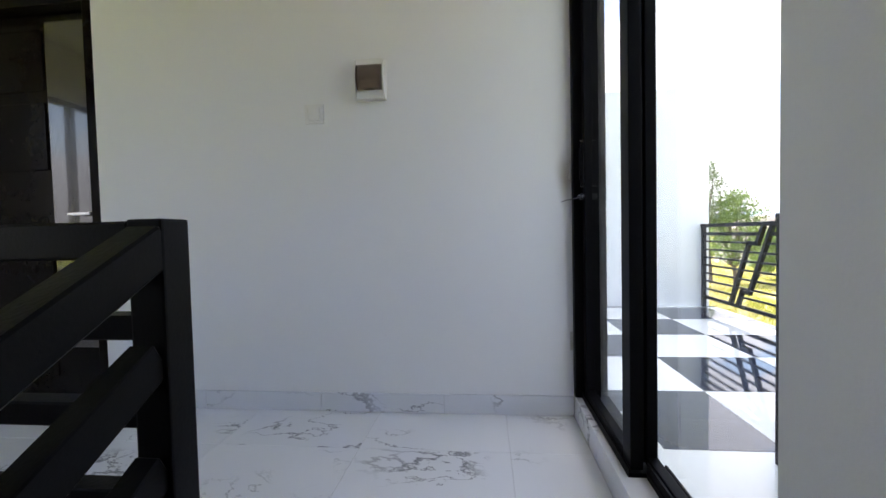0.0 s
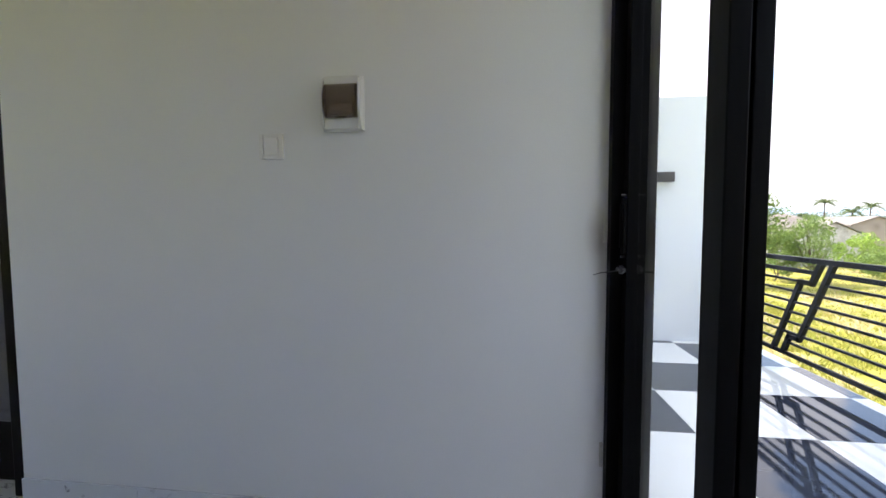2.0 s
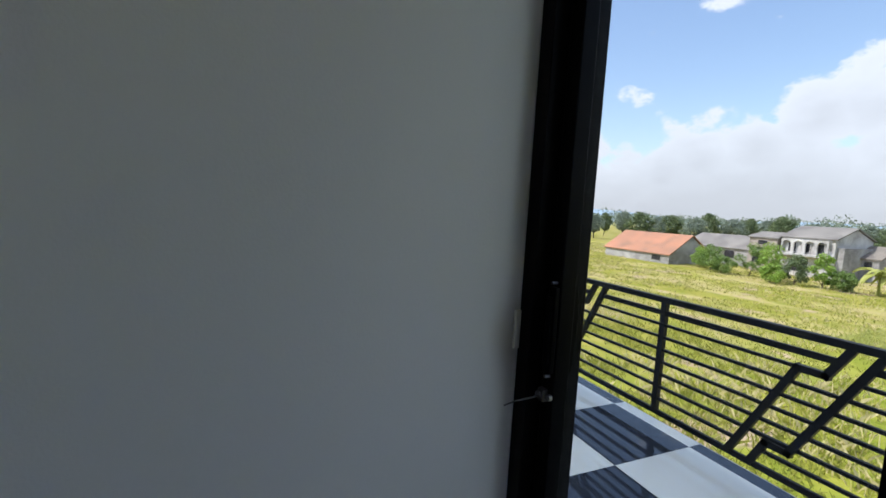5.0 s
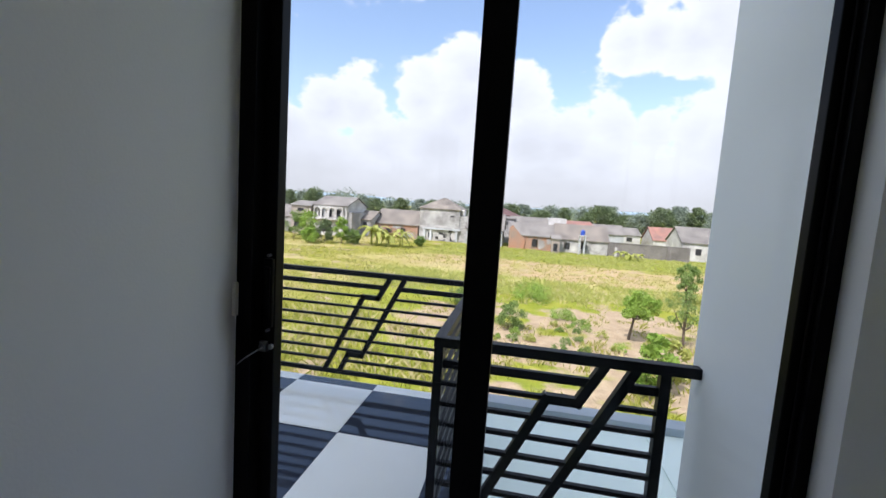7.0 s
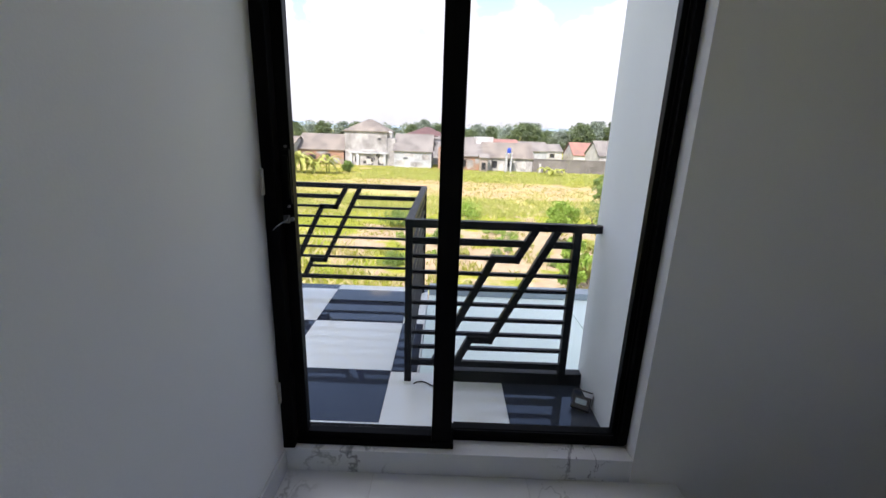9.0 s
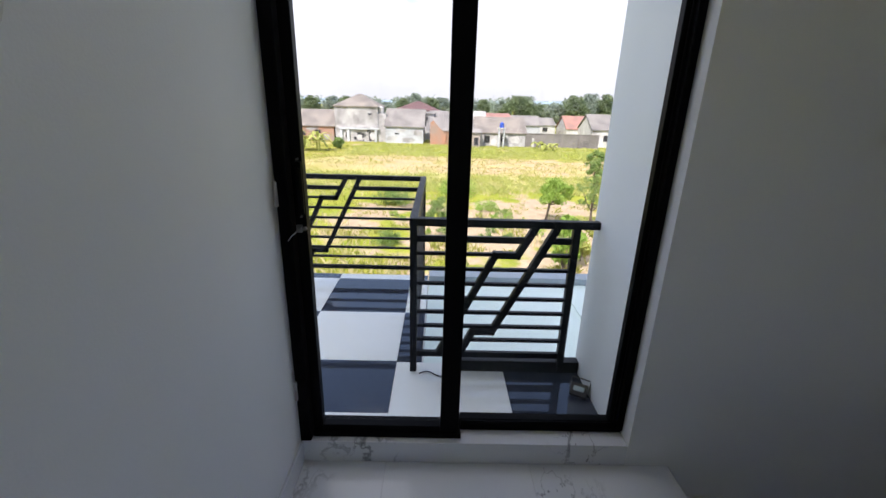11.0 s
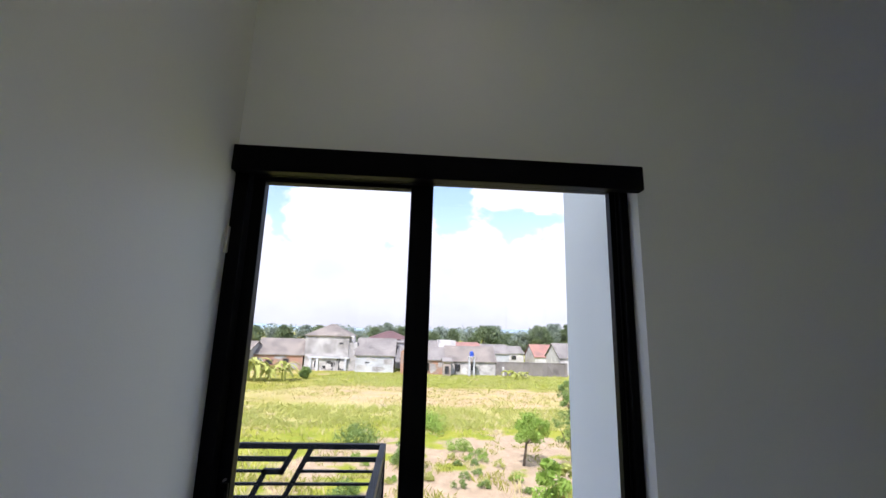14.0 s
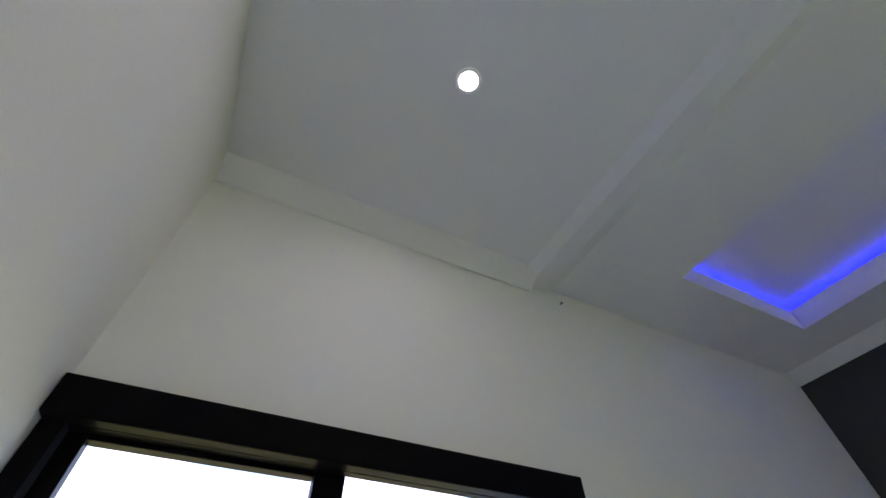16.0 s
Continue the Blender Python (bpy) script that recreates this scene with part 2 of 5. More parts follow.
SLAB = material("painted_concrete", (0.76, 0.87, 0.82), (0.66, 0.78, 0.73), 1.4, 60, 0.55, bump=0.1, spread=0.8)
RIM = material("grey_blue_coping", (0.38, 0.44, 0.49), (0.3, 0.35, 0.39), 3, 80, 0.6, bump=0.1)
LED = glow("blue_led", (0.02, 0.03, 1.0), 1.7)
LAMP = glow("warm_white_lamp", (1.0, 0.93, 0.83), 75.0)
PUTTY = material("white_filler", (0.7, 0.68, 0.62), None, 30, 200, 0.8)


def soft_patch(m, centre, size, rgb, strength):
    """A soft patch of another colour on a painted wall, with a ragged edge."""
    n, l = m.node_tree.nodes, m.node_tree.links
    b = n["Principled BSDF"]
    src = b.inputs["Base Color"].links[0].from_socket
    geo, mp, ln, nz = n.new("ShaderNodeNewGeometry"), n.new("ShaderNodeMapping"), n.new("ShaderNodeVectorMath"), n.new("ShaderNodeTexNoise")
    mp.vector_type = "TEXTURE"
    mp.inputs["Location"].default_value, mp.inputs["Scale"].default_value = centre, size
    ln.operation = "LENGTH"
    nz.inputs["Scale"].default_value = 14.0
    l.new(geo.outputs["Position"], mp.inputs[0])
    l.new(mp.outputs[0], ln.inputs[0])
    ad, rg, mx = n.new("ShaderNodeMath"), n.new("ShaderNodeMapRange"), n.new("ShaderNodeMix")
    ad.operation = "MULTIPLY_ADD"
    l.new(nz.outputs["Fac"], ad.inputs[0])
    ad.inputs[1].default_value = 0.7
    l.new(ln.outputs["Value"], ad.inputs[2])
    rg.interpolation_type = "SMOOTHSTEP"
    rg.inputs["From Min"].default_value, rg.inputs["From Max"].default_value = 0.3, 1.4
    rg.inputs["To Min"].default_value, rg.inputs["To Max"].default_value = strength, 0.0
    l.new(ad.outputs[0], rg.inputs["Value"])
    mx.data_type = "RGBA"
    l.new(rg.outputs[0], mx.inputs["Factor"])
    l.new(src, mx.inputs["A"])
    mx.inputs["B"].default_value = (*rgb, 1)
    l.new(mx.outputs["Result"], b.inputs["Base Color"])


# brownish patch on the wall beside the latch
soft_patch(WALL, (0.0, -0.02, 1.09), (0.2, 0.06, 0.16), (0.3, 0.25, 0.2), 0.7)

# ---------------------------------------------------------------- mesh helpers
def box(bm, x0, x1, y0, y1, z0, z1, bevel=0.0):
    made = bmesh.ops.create_cube(bm, size=1.0, matrix=Matrix.Translation(((x0 + x1) / 2, (y0 + y1) / 2, (z0 + z1) / 2)) @ Matrix.Diagonal((x1 - x0, y1 - y0, z1 - z0, 1)))
    if bevel:
        es = {e for v in made["verts"] for e in v.link_edges}
        bmesh.ops.bevel(bm, geom=list(es), offset=bevel, segments=2, profile=0.6, affect="EDGES")


def boxes(*rows, bevel=0.0):
    bm = bmesh.new()
    for r in rows:
        box(bm, *r, bevel=bevel)
    return bm


def bar(bm, a, b, w, h, bevel=0.0):
    """A square tube from a to b; h is its height across, w its depth."""
    a, b = Vector(a), Vector(b)
    d = b - a
    q = d.to_track_quat("X", "Z").to_matrix().to_4x4()
    m = Matrix.Translation((a + b) / 2) @ q @ Matrix.Diagonal((d.length, w, h, 1))
    made = bmesh.ops.create_cube(bm, size=1.0, matrix=m)
    if bevel:
        es = {e for v in made["verts"] for e in v.link_edges}
        bmesh.ops.bevel(bm, geom=list(es), offset=bevel, segments=1, affect="EDGES")


def cyl(bm, a, b, r0, r1=None, seg=12):
    a, b = Vector(a), Vector(b)
    d = b - a
    m = Matrix.Translation((a + b) / 2) @ d.to_track_quat("Z", "Y").to_matrix().to_4x4()
    bmesh.ops.create_cone(bm, cap_ends=True, segments=seg, radius1=r0, radius2=r0 if r1 is None else r1, depth=d.length, matrix=m)


def mesh(name, bm, mat, smooth=False):
    me = bpy.data.meshes.new(name)
    bm.to_mesh(me)
    bm.free()
    for k in (mat if isinstance(mat, (list, tuple)) else [mat]):
        me.materials.append(k)
    if smooth:
        for p in me.polygons:
            p.use_smooth = True
    return me


def part(name, bm, mat, parent=None, label="", smooth=False):
    ob = new(name, mesh(name, bm, mat, smooth))
    ob.parent = parent
    if label:
        ob["label"] = label
    return ob


def thing(name, label, category, at=(0, 0, 0), group="", kind=""):
    ob = new(name)
    ob.location = at
    ob.empty_display_size = 0.1
    return tagged(ob, label, category, group, kind)


def structure(name, bm, mat, label, category):
    return tagged(part(name, bm, mat), label, category, kind="structure")


# ---------------------------------------------------------------- the shell of the house
BZ = 0.02           # balcony tiles
structure("wall_west", boxes((-0.14, 0, -2.34, 0.0, 0, 3.3), (-0.14, 0, -3.3, -2.34, 2.12, 3.3), (-0.14, 0, -5.2, -3.3, 0, 3.3)), WALL,
          "smooth off-white painted wall with a fuse box", "wall")
structure("wall_north", boxes((0.0, 1.356, 0.0, 0.15, 2.235, 3.6), (1.356, 3.5, 0.0, 0.15, -3.2, 3.6), (-0.14, 1.356, 0.06, 0.15, -0.2, BZ - 0.02)), WALL,
          "smooth off-white painted wall around a glazed sliding door", "wall")
structure("wall_facade", boxes((-2.9, 0.0, 0.004, 0.15, -3.3, 3.6)), OUTWALL, "pale painted house front beside the balcony", "wall")
structure("wall_east", boxes((3.28, 3.43, -2.6, -0.002, -3.2, 3.4), (3.28, 3.43, -5.2, -4.9, -3.2, 3.4), (3.28, 3.43, -4.9, -2.6, -3.2, 0.6), (3.28, 3.43, -4.9, -2.6, 2.7, 3.4)), DARKWALL, "dark charcoal painted accent wall", "wall")
structure("wall_south", boxes((-0.14, 2.07, -5.35, -5.2, -1.5, 3.4), (2.78, 3.5, -5.35, -5.2, -1.5, 3.4), (2.07, 2.78, -5.35, -5.2, -1.5, 0.5), (2.07, 2.78, -5.35, -5.2, 2.5, 3.4)), WALL, "plain off-white painted wall", "wall")
structure("floor", boxes((-1.0, 1.54, -5.2, 0.0, -0.2, -0.002), (1.54, 3.275, -5.2, -3.2, -0.2, -0.002)), GROUT, "floor of white marble tiles with grey veins", "floor")
structure("wall_door_room", boxes((-1.2, -1.0, -3.8, -1.8, 0, 2.4), (-1.0, -0.14, -1.95, -1.8, 0, 2.4), (-1.0, -0.14, -3.8, -3.65, 0, 2.4), (-1.0, -0.14, -3.65, -1.95, 2.3, 2.4)), WALL, "plain wall behind the dark door", "wall")

# ceiling: a shallow tray on one side, a dropped field with a light cove on the other
CX0, CX1, CY0, CY1 = 2.0, 2.89, -3.4, -0.337
ZC1, ZC2 = 3.13, 3.12
structure("ceiling", boxes((0, 1.36, -5.2, -0.0, ZC1, ZC1 + 0.15), (1.36, CX0, -5.2, 0.0, ZC2, ZC2 + 0.12),
                           (CX1, 3.28, -5.2, 0.0, ZC2, ZC2 + 0.12), (CX0, CX1, CY1, 0.0, ZC2, ZC2 + 0.12), (CX0, CX1, -5.2, CY0, ZC2, ZC2 + 0.12),
                           (1.7, 3.28, -5.2, 0.0, ZC2 + 0.165, 3.5)), CEIL, "white plasterboard ceiling with a recessed light cove", "ceiling")


def prism(bm, pts, a, b, axis):
    """A cornice profile pts (u, z) drawn from a to b along an axis."""
    rings = []
    for s in (a, b):
        rings.append([bm.verts.new((s, u, z) if axis == "x" else (u, s, z)) for u, z in pts])
    k = len(pts)
    for i in range(k):
        bm.faces.new((rings[0][i], rings[0][(i + 1) % k], rings[1][(i + 1) % k], rings[1][i]))
    bm.faces.new(rings[0])
    bm.faces.new(rings[1])
    bmesh.ops.recalc_face_normals(bm, faces=bm.faces)


bm = bmesh.new()
prism(bm, [(0, 3.055), (-0.012, 3.055), (-0.025, 3.07), (-0.075, 3.112), (-0.09, ZC1), (0, ZC1)], 0.0, 1.36, "x")
prism(bm, [(1.31, ZC1), (1.36, 3.1), (1.44, 3.1), (1.50, ZC2), (1.36, ZC2 + 0.004)], -5.2, -0.002, "y")
prism(bm, [(3.279, 3.06), (3.267, 3.06), (3.255, 3.068), (3.2, 3.108), (3.187, ZC2), (3.279, ZC2)], -5.2, -0.002, "y")
structure("trim", bm, CEIL, "white moulded cornice between wall and ceiling", "cornice")

# ---------------------------------------------------------------- sliding door
X1 = 1.356
door = thing("door_1", "black aluminium sliding door with two clear glass panes, closed", "sliding door", (0, 0.05, 0.1), kind="structure")


def dpart(name, bm, mat, label="", parent=door):
    bmesh.ops.translate(bm, verts=bm.verts, vec=(0, -0.05, -0.1))
    return part(name, bm, mat, parent, label)


dpart("jamb", boxes((0.002, 0.045, 0.0, 0.14, 0.1, 2.2095), bevel=0.002), ALU)
dpart("jamb", boxes((X1 - 0.03, X1 - 0.002, 0.064, 0.14, 0.119, 2.209), (X1 - 0.040, X1 - 0.031, 0.08, 0.087, 0.15, 2.209), (X1 - 0.042, X1 - 0.031, 0.131, 0.14, 0.15, 2.209), bevel=0.002), ALU)
dpart("header", boxes((0.002, X1 + 0.004, -0.04, -0.001, 2.165, 2.25), (0.046, 0.66, 0.0, 0.036, 2.166, 2.2095), (0.002, X1 - 0.002, 0.0, 0.14, 2.21, 2.234), bevel=0.004), ALU)
dpart("track", boxes((0.046, 0.66, 0.028, 0.14, 0.0985, 0.112), (0.66, X1 - 0.002, 0.08, 0.14, 0.0985, 0.118), (0.046, 0.66, 0.029, 0.034, 0.112, 0.124), (0.66, X1 - 0.05, 0.082, 0.088, 0.118, 0.145), (0.66, X1 - 0.05, 0.133, 0.14, 0.118, 0.14)), ALU)
# the sliding leaf runs on the room side, the fixed light on the balcony side
leaf = dpart("sliding_leaf", boxes((0.047, 0.086, 0.038, 0.076, 0.116, 2.205), (0.573, 0.65, 0.038, 0.076, 0.116, 2.205), (0.086, 0.573, 0.038, 0.076, 0.116, 0.15), (0.086, 0.573, 0.038, 0.076, 2.155, 2.205), bevel=0.003), ALU)
fixed = dpart("fixed_light", boxes((0.595, 0.63, 0.092, 0.126, 0.12, 2.209), (0.6, 0.622, 0.077, 0.0915, 0.125, 2.2), (X1 - 0.056, X1 - 0.031, 0.0935, 0.126, 0.12, 2.209), (0.63, X1 - 0.056, 0.092, 0.126, 0.12, 0.146), (0.63, X1 - 0.056, 0.092, 0.126, 2.2, 2.209), bevel=0.003), ALU)
for par, row in ((leaf, (0.085, 0.574, 0.055, 0.06, 0.149, 2.156)), (fixed, (0.629, X1 - 0.055, 0.107, 0.112, 0.145, 2.201))):
    pane = dpart("pane", boxes(row), GLASS, "clear float glass", par)
    pane.visible_shadow = False
for z in (1.042, 1.238):
    bm = bmesh.new()
    cyl(bm, (0.072, 0.024, z), (0.072, 0.0375, z), 0.004, seg=8)
    dpart("screw", bm, DARKSTEEL, "small steel screw", leaf)
bm = bmesh.new()
cyl(bm, (0.08, 0.03, 0.998), (0.08, 0.0375, 0.998), 0.007, seg=12)
dpart("lock_cylinder", bm, DARKSTEEL, "dull steel lock cylinder", leaf)
bm = boxes((0.06, 0.084, 0.026, 0.0375, 1.05, 1.23), (0.064, 0.08, 0.02, 0.026, 1.07, 1.21), bevel=0.003)
dpart("pull_plate", bm, ALU, "black recessed pull plate", leaf)
bm = boxes((0.052, 0.072, 0.024, 0.0375, 0.985, 1.012), bevel=0.003)
cyl(bm, (0.06, 0.026, 0.996), (0.052, -0.03, 0.987), 0.0024, 0.0018, 8)
cyl(bm, (0.052, -0.03, 0.987), (0.048, -0.054, 0.979), 0.0018, 0.0012, 8)
cyl(bm, (0.062, 0.026, 0.996), (0.062, 0.016, 1.004), 0.006, 0.006, 10)
dpart("latch_lever", bm, DARKSTEEL, "small dark steel latch lever", leaf)
for z in (0.305, 1.083, 1.9):
    dpart("filler", boxes((0.0005, 0.01, -0.014, -0.0005, z, z + 0.085), bevel=0.002), PUTTY, "white filler strip at the jamb")

# windows at the far end of the landing, behind the walker
def plain_window(name, label, w, h, m):
    """A two-light window of that width and height, built round its sill's middle."""
    ob = thing(name, label, "window", (0, 0, 0), kind="structure")
    k = w / 2
    part("window_frame", boxes((-k, -k + 0.06, -0.04, 0.04, 0, h), (k - 0.06, k, -0.04, 0.04, 0, h), (-0.03, 0.03, -0.04, 0.04, 0.06, h - 0.06), (-k + 0.06, k - 0.06, -0.04, 0.04, 0, 0.06), (-k + 0.06, k - 0.06, -0.04, 0.04, h - 0.06, h)), ALU, ob)
    for x0, x1 in ((-k + 0.06, -0.03), (0.03, k - 0.06)):
        pn = part("pane", boxes((x0, x1, -0.003, 0.003, 0.06, h - 0.06)), GLASS, ob)
        pn.visible_shadow = False
    ob.matrix_basis = m


plain_window("window_1", "tall black aluminium window with clear panes", 0.71, 2.0, pose(2.425, -5.27, 0.5))
# unseen opening in the east wall, added to throw skylight on the west wall
plain_window("window_2", "wide black aluminium window with clear panes, added to brighten the room", 2.3, 2.1, pose(3.36, -3.75, 0.6, 0, 0, 90))

# threshold and skirting of the room
sill = structure("door_sill", boxes((0.0, X1, 0.001, 0.15, -0.01, 0.098), bevel=0.003), MARBLE, "low white marble threshold under the sliding door", "threshold")

# ---------------------------------------------------------------- balcony
structure("balcony", boxes((-2.75, 0.47, 0.15, 2.02, -0.22, BZ - 0.008), (0.47, 1.345, 0.15, 0.70, -0.22, BZ - 0.008)), GROUT, "concrete balcony floor with black and white tiles", "balcony")
structure("balcony_threshold", boxes((0.0, 0.925, 0.152, 0.262, BZ - 0.007, BZ + 0.004), bevel=0.0015), WHITETILE, "narrow white tile strip outside the sliding door", "threshold")
structure("wall_balcony", boxes((-2.92, -2.75, 0.15, 1.96, -3.3, 2.33), bevel=0.01), OUTWALL, "tall pale painted side wall of the balcony", "wall")
structure("pillar", boxes((1.345, 1.75, 0.15, 0.69, -3.3, 3.6), bevel=0.012), OUTWALL, "pale painted wall pier beside the sliding door", "pier")
structure("canopy_slab", boxes((0.475, 4.2, 0.70, 2.2, -0.22, -0.07), (1.76, 4.2, 0.15, 0.70, -0.22, -0.07), (1.64, 1.665, 0.70, 2.06, -0.07, -0.06)), SLAB, "pale green-white concrete canopy roof below the rail", "canopy")
structure("coping", boxes((0.475, 4.2, 2.06, 2.2, -0.07, -0.01), bevel=0.008), RIM, "grey-blue coping along the edge of the canopy roof", "coping")
structure("wall_below", boxes((-2.75, 3.5, 0.151, 0.3, -3.3, -0.22)), OUTWALL, "pale painted ground floor wall", "wall")

TOP = 0.876          # centre of the top rail
ZB = [0.13, 0.22, 0.302, 0.384, 0.466, 0.548, 0.63, 0.712, 0.79]


def motif_x(z, which):
    """Where the slanting bars of the lightning motif stand at a height, from the motif's origin."""
    if which == "a":
        return -0.182 - (TOP - z) * 0.5 if z > 0.71 else -0.372 - (0.71 - z) * 0.488
    return -0.075 - (TOP - z) * 0.488 if z > 0.272 else -0.468 - (0.272 - z) * 0.5


def motif(parent, m, ox):
    def put(name, pts):
        bm = bmesh.new()
        for a, b in zip(pts, pts[1:]):
            d_ = Vector((b[0] - a[0], b[1] - a[1]))
            d_ *= 0.016 / d_.length
            k0, k1 = (a is not pts[0]), (b is not pts[-1])
            bar(bm, m(a[0] + ox - d_[0] * k0, a[1] - d_[1] * k0), m(b[0] + ox + d_[0] * k1, b[1] + d_[1] * k1), 0.032, 0.034)
        part(name, bm, STEEL, parent)
    za, zb = 0.71, 0.272
    put("slanting_bar", [(motif_x(TOP, "a"), TOP - 0.015), (motif_x(za + 0.001, "a"), za), (motif_x(za, "a") - 0.004, za), (motif_x(ZB[0], "a"), ZB[0])])
    put("slanting_bar", [(motif_x(TOP, "b"), TOP - 0.015), (motif_x(zb + 0.001, "b"), zb), (motif_x(zb, "b") - 0.004, zb), (motif_x(ZB[0], "b"), ZB[0])])


def panel(parent, m, u0, u1, ox=None):
    """Level bars of one rail panel from u0 to u1, broken by the motif at ox."""
    for i, z in enumerate(ZB):
        h = 0.032 if i in (0, len(ZB) - 1) else 0.017
        spans = [(u0, u1)]
        if ox is not None and i:
            a, b = motif_x(z, "a") + ox, motif_x(z, "b") + ox
            spans = [(u0, a), (b, u1)]
            if 0.272 < z < 0.71:
                spans = [(u0, u1)]
        for s0, s1 in spans:
            bm = bmesh.new()
            bar(bm, m(s0, z), m(s1, z), 0.02, h)
            part("rail_bar", bm, STEEL, parent)


def post(parent, x, y, z0, z1, s=0.036):
    part("post", boxes((x - s / 2, x + s / 2, y - s / 2, y + s / 2, z0, z1), bevel=0.002), STEEL, parent)


FY, NY, RX = 1.893, 0.62, 0.425
rail = thing("balcony_railing", "black steel balcony railing with a lightning motif", "railing")
far = lambda u, z: (u, FY, z)
near = lambda u, z: (u, NY, z)
side = lambda u, z: (RX, u, z)
bm = bmesh.new()
bar(bm, far(-2.79, TOP), far(RX + 0.02, TOP), 0.042, 0.036, 0.002)
bar(bm, side(FY - 0.02, TOP), side(NY + 0.02, TOP), 0.042, 0.036, 0.002)
bar(bm, near(RX - 0.02, TOP), near(1.352, TOP), 0.042, 0.038, 0.002)
part("handrail", bm, STEEL, rail)
for x in (-2.72, -1.133, RX):
    post(rail, x, FY, BZ - 0.02 if x != -1.133 else 0.14, TOP)
for x in (RX, 1.235):
    post(rail, x, NY, BZ if x == RX else 0.03, TOP)
panel(rail, far, -2.72, -1.133, -1.575)
motif(rail, far, -1.575)
panel(rail, far, -1.133, RX, 0.0)
motif(rail, far, 0.0)
panel(rail, near, RX, 1.235, 1.215)
motif(rail, near, 1.215)
panel(rail, side, NY, FY)
part("base_beam", boxes((0.64, 1.345, NY - 0.005, NY + 0.05, BZ, 0.088), bevel=0.003), STEEL, rail)

# small flood lamp lying on the tiles by the pier
lamp = thing("flood_lamp", "small black flood lamp resting on the balcony tiles", "flood lamp", (1.275, 0.40, BZ + 0.012))
bm = boxes((-0.055, 0.055, -0.016, 0.016, 0.0, 0.085), bevel=0.006)
for i in range(5):
    box(bm, -0.05 + i * 0.022, -0.044 + i * 0.022, 0.016, 0.03, 0.01, 0.075)
body = part("housing", bm, BLACKPL, lamp)
part("lens", boxes((-0.034, 0.034, -0.019, -0.0155, 0.03, 0.062), bevel=0.001), LENS, body, "pale front lens")
bm = bmesh.new()
for a, b in (((-0.062, 0, 0.04), (-0.062, 0, 0.12)), ((0.062, 0, 0.04), (0.062, 0, 0.12)), ((-0.062, 0, 0.12), (0.062, 0, 0.12))):
    bar(bm, a, b, 0.016, 0.004)
part("bracket", bm, BLACKPL, lamp)
lamp.rotation_euler = (radians(-48), 0, radians(-30))
lamp.scale = (0.78, 0.78, 0.78)

wl_ = thing("wall_lamp", "small black box-shaped outdoor wall lamp", "wall lamp", (-2.75, 1.19, 1.58))
part("housing", boxes((0.0, 0.09, -0.075, 0.075, -0.045, 0.045), bevel=0.006), BLACKPL, wl_)
part("lens", boxes((0.01, 0.08, -0.06, 0.06, -0.05, -0.0452)), GLASS, wl_, "clear lower glass")

# ---------------------------------------------------------------- things in the room
fuse = thing("fuse_box", "white plastic fuse box with a smoked brown flap", "fuse box", (0, -0.911, 1.574))
bm = boxes((0.0, 0.018, -0.074, 0.074, -0.094, 0.096), bevel=0.006)
for s in (-1, 1):
    arc = [(0.012 + 0.042 * math.cos(radians(a)) ** 0.8 if abs(a) < 90 else 0.012, 0.094 * math.sin(radians(a))) for a in range(-88, 89, 16)]
    ring = [[bm.verts.new((u, s * 0.0675 + o, z)) for u, z in arc] for o in (-0.0045, 0.0045)]
    for i in range(len(arc)):
        j = (i + 1) % len(arc)
        bm.faces.new((ring[0][i], ring[0][j], ring[1][j], ring[1][i]))
    bm.faces.new(ring[0])
    bm.faces.new(ring[1])
bmesh.ops.recalc_face_normals(bm, faces=bm.faces)
box(bm, 0.016, 0.036, -0.063, 0.063, -0.092, -0.052, bevel=0.004)
box(bm, 0.016, 0.036, -0.063, 0.063, 0.062, 0.092, bevel=0.004)
part("housing", bm, PLASTIC, fuse)
bm = bmesh.new()
prof = []
for i in range(9):
    a = radians(-60 + 15 * i)
    prof.append((0.018 + 0.048 * math.cos(a) ** 0.7, 0.004 + 0.056 * math.sin(a) / math.sin(radians(60))))
prof += [(0.018, 0.06), (0.018, -0.052)]
rings = [[bm.verts.new((u, s, z)) for u, z in prof] for s in (-0.056, 0.056)]
for i in range(len(prof)):
    j = (i + 1) % len(prof)
    bm.faces.new((rings[0][i], rings[0][j], rings[1][j], rings[1][i]))
bm.faces.new(rings[0])
bm.faces.new(rings[1])
bmesh.ops.recalc_face_normals(bm, faces=bm.faces)
part("flap", bm, SMOKE, fuse, "smoked brown translucent flap")
part("breaker", boxes((0.0185, 0.036, -0.042, 0.042, -0.036, -0.004), (0.036, 0.042, -0.036, 0.036, -0.03, -0.018), bevel=0.004), PLASTIC, fuse, "pale circuit breaker behind the flap")
part("flap_latch", boxes((0.036, 0.05, -0.02, 0.02, -0.054, -0.05), bevel=0.0015), SMOKE, fuse)

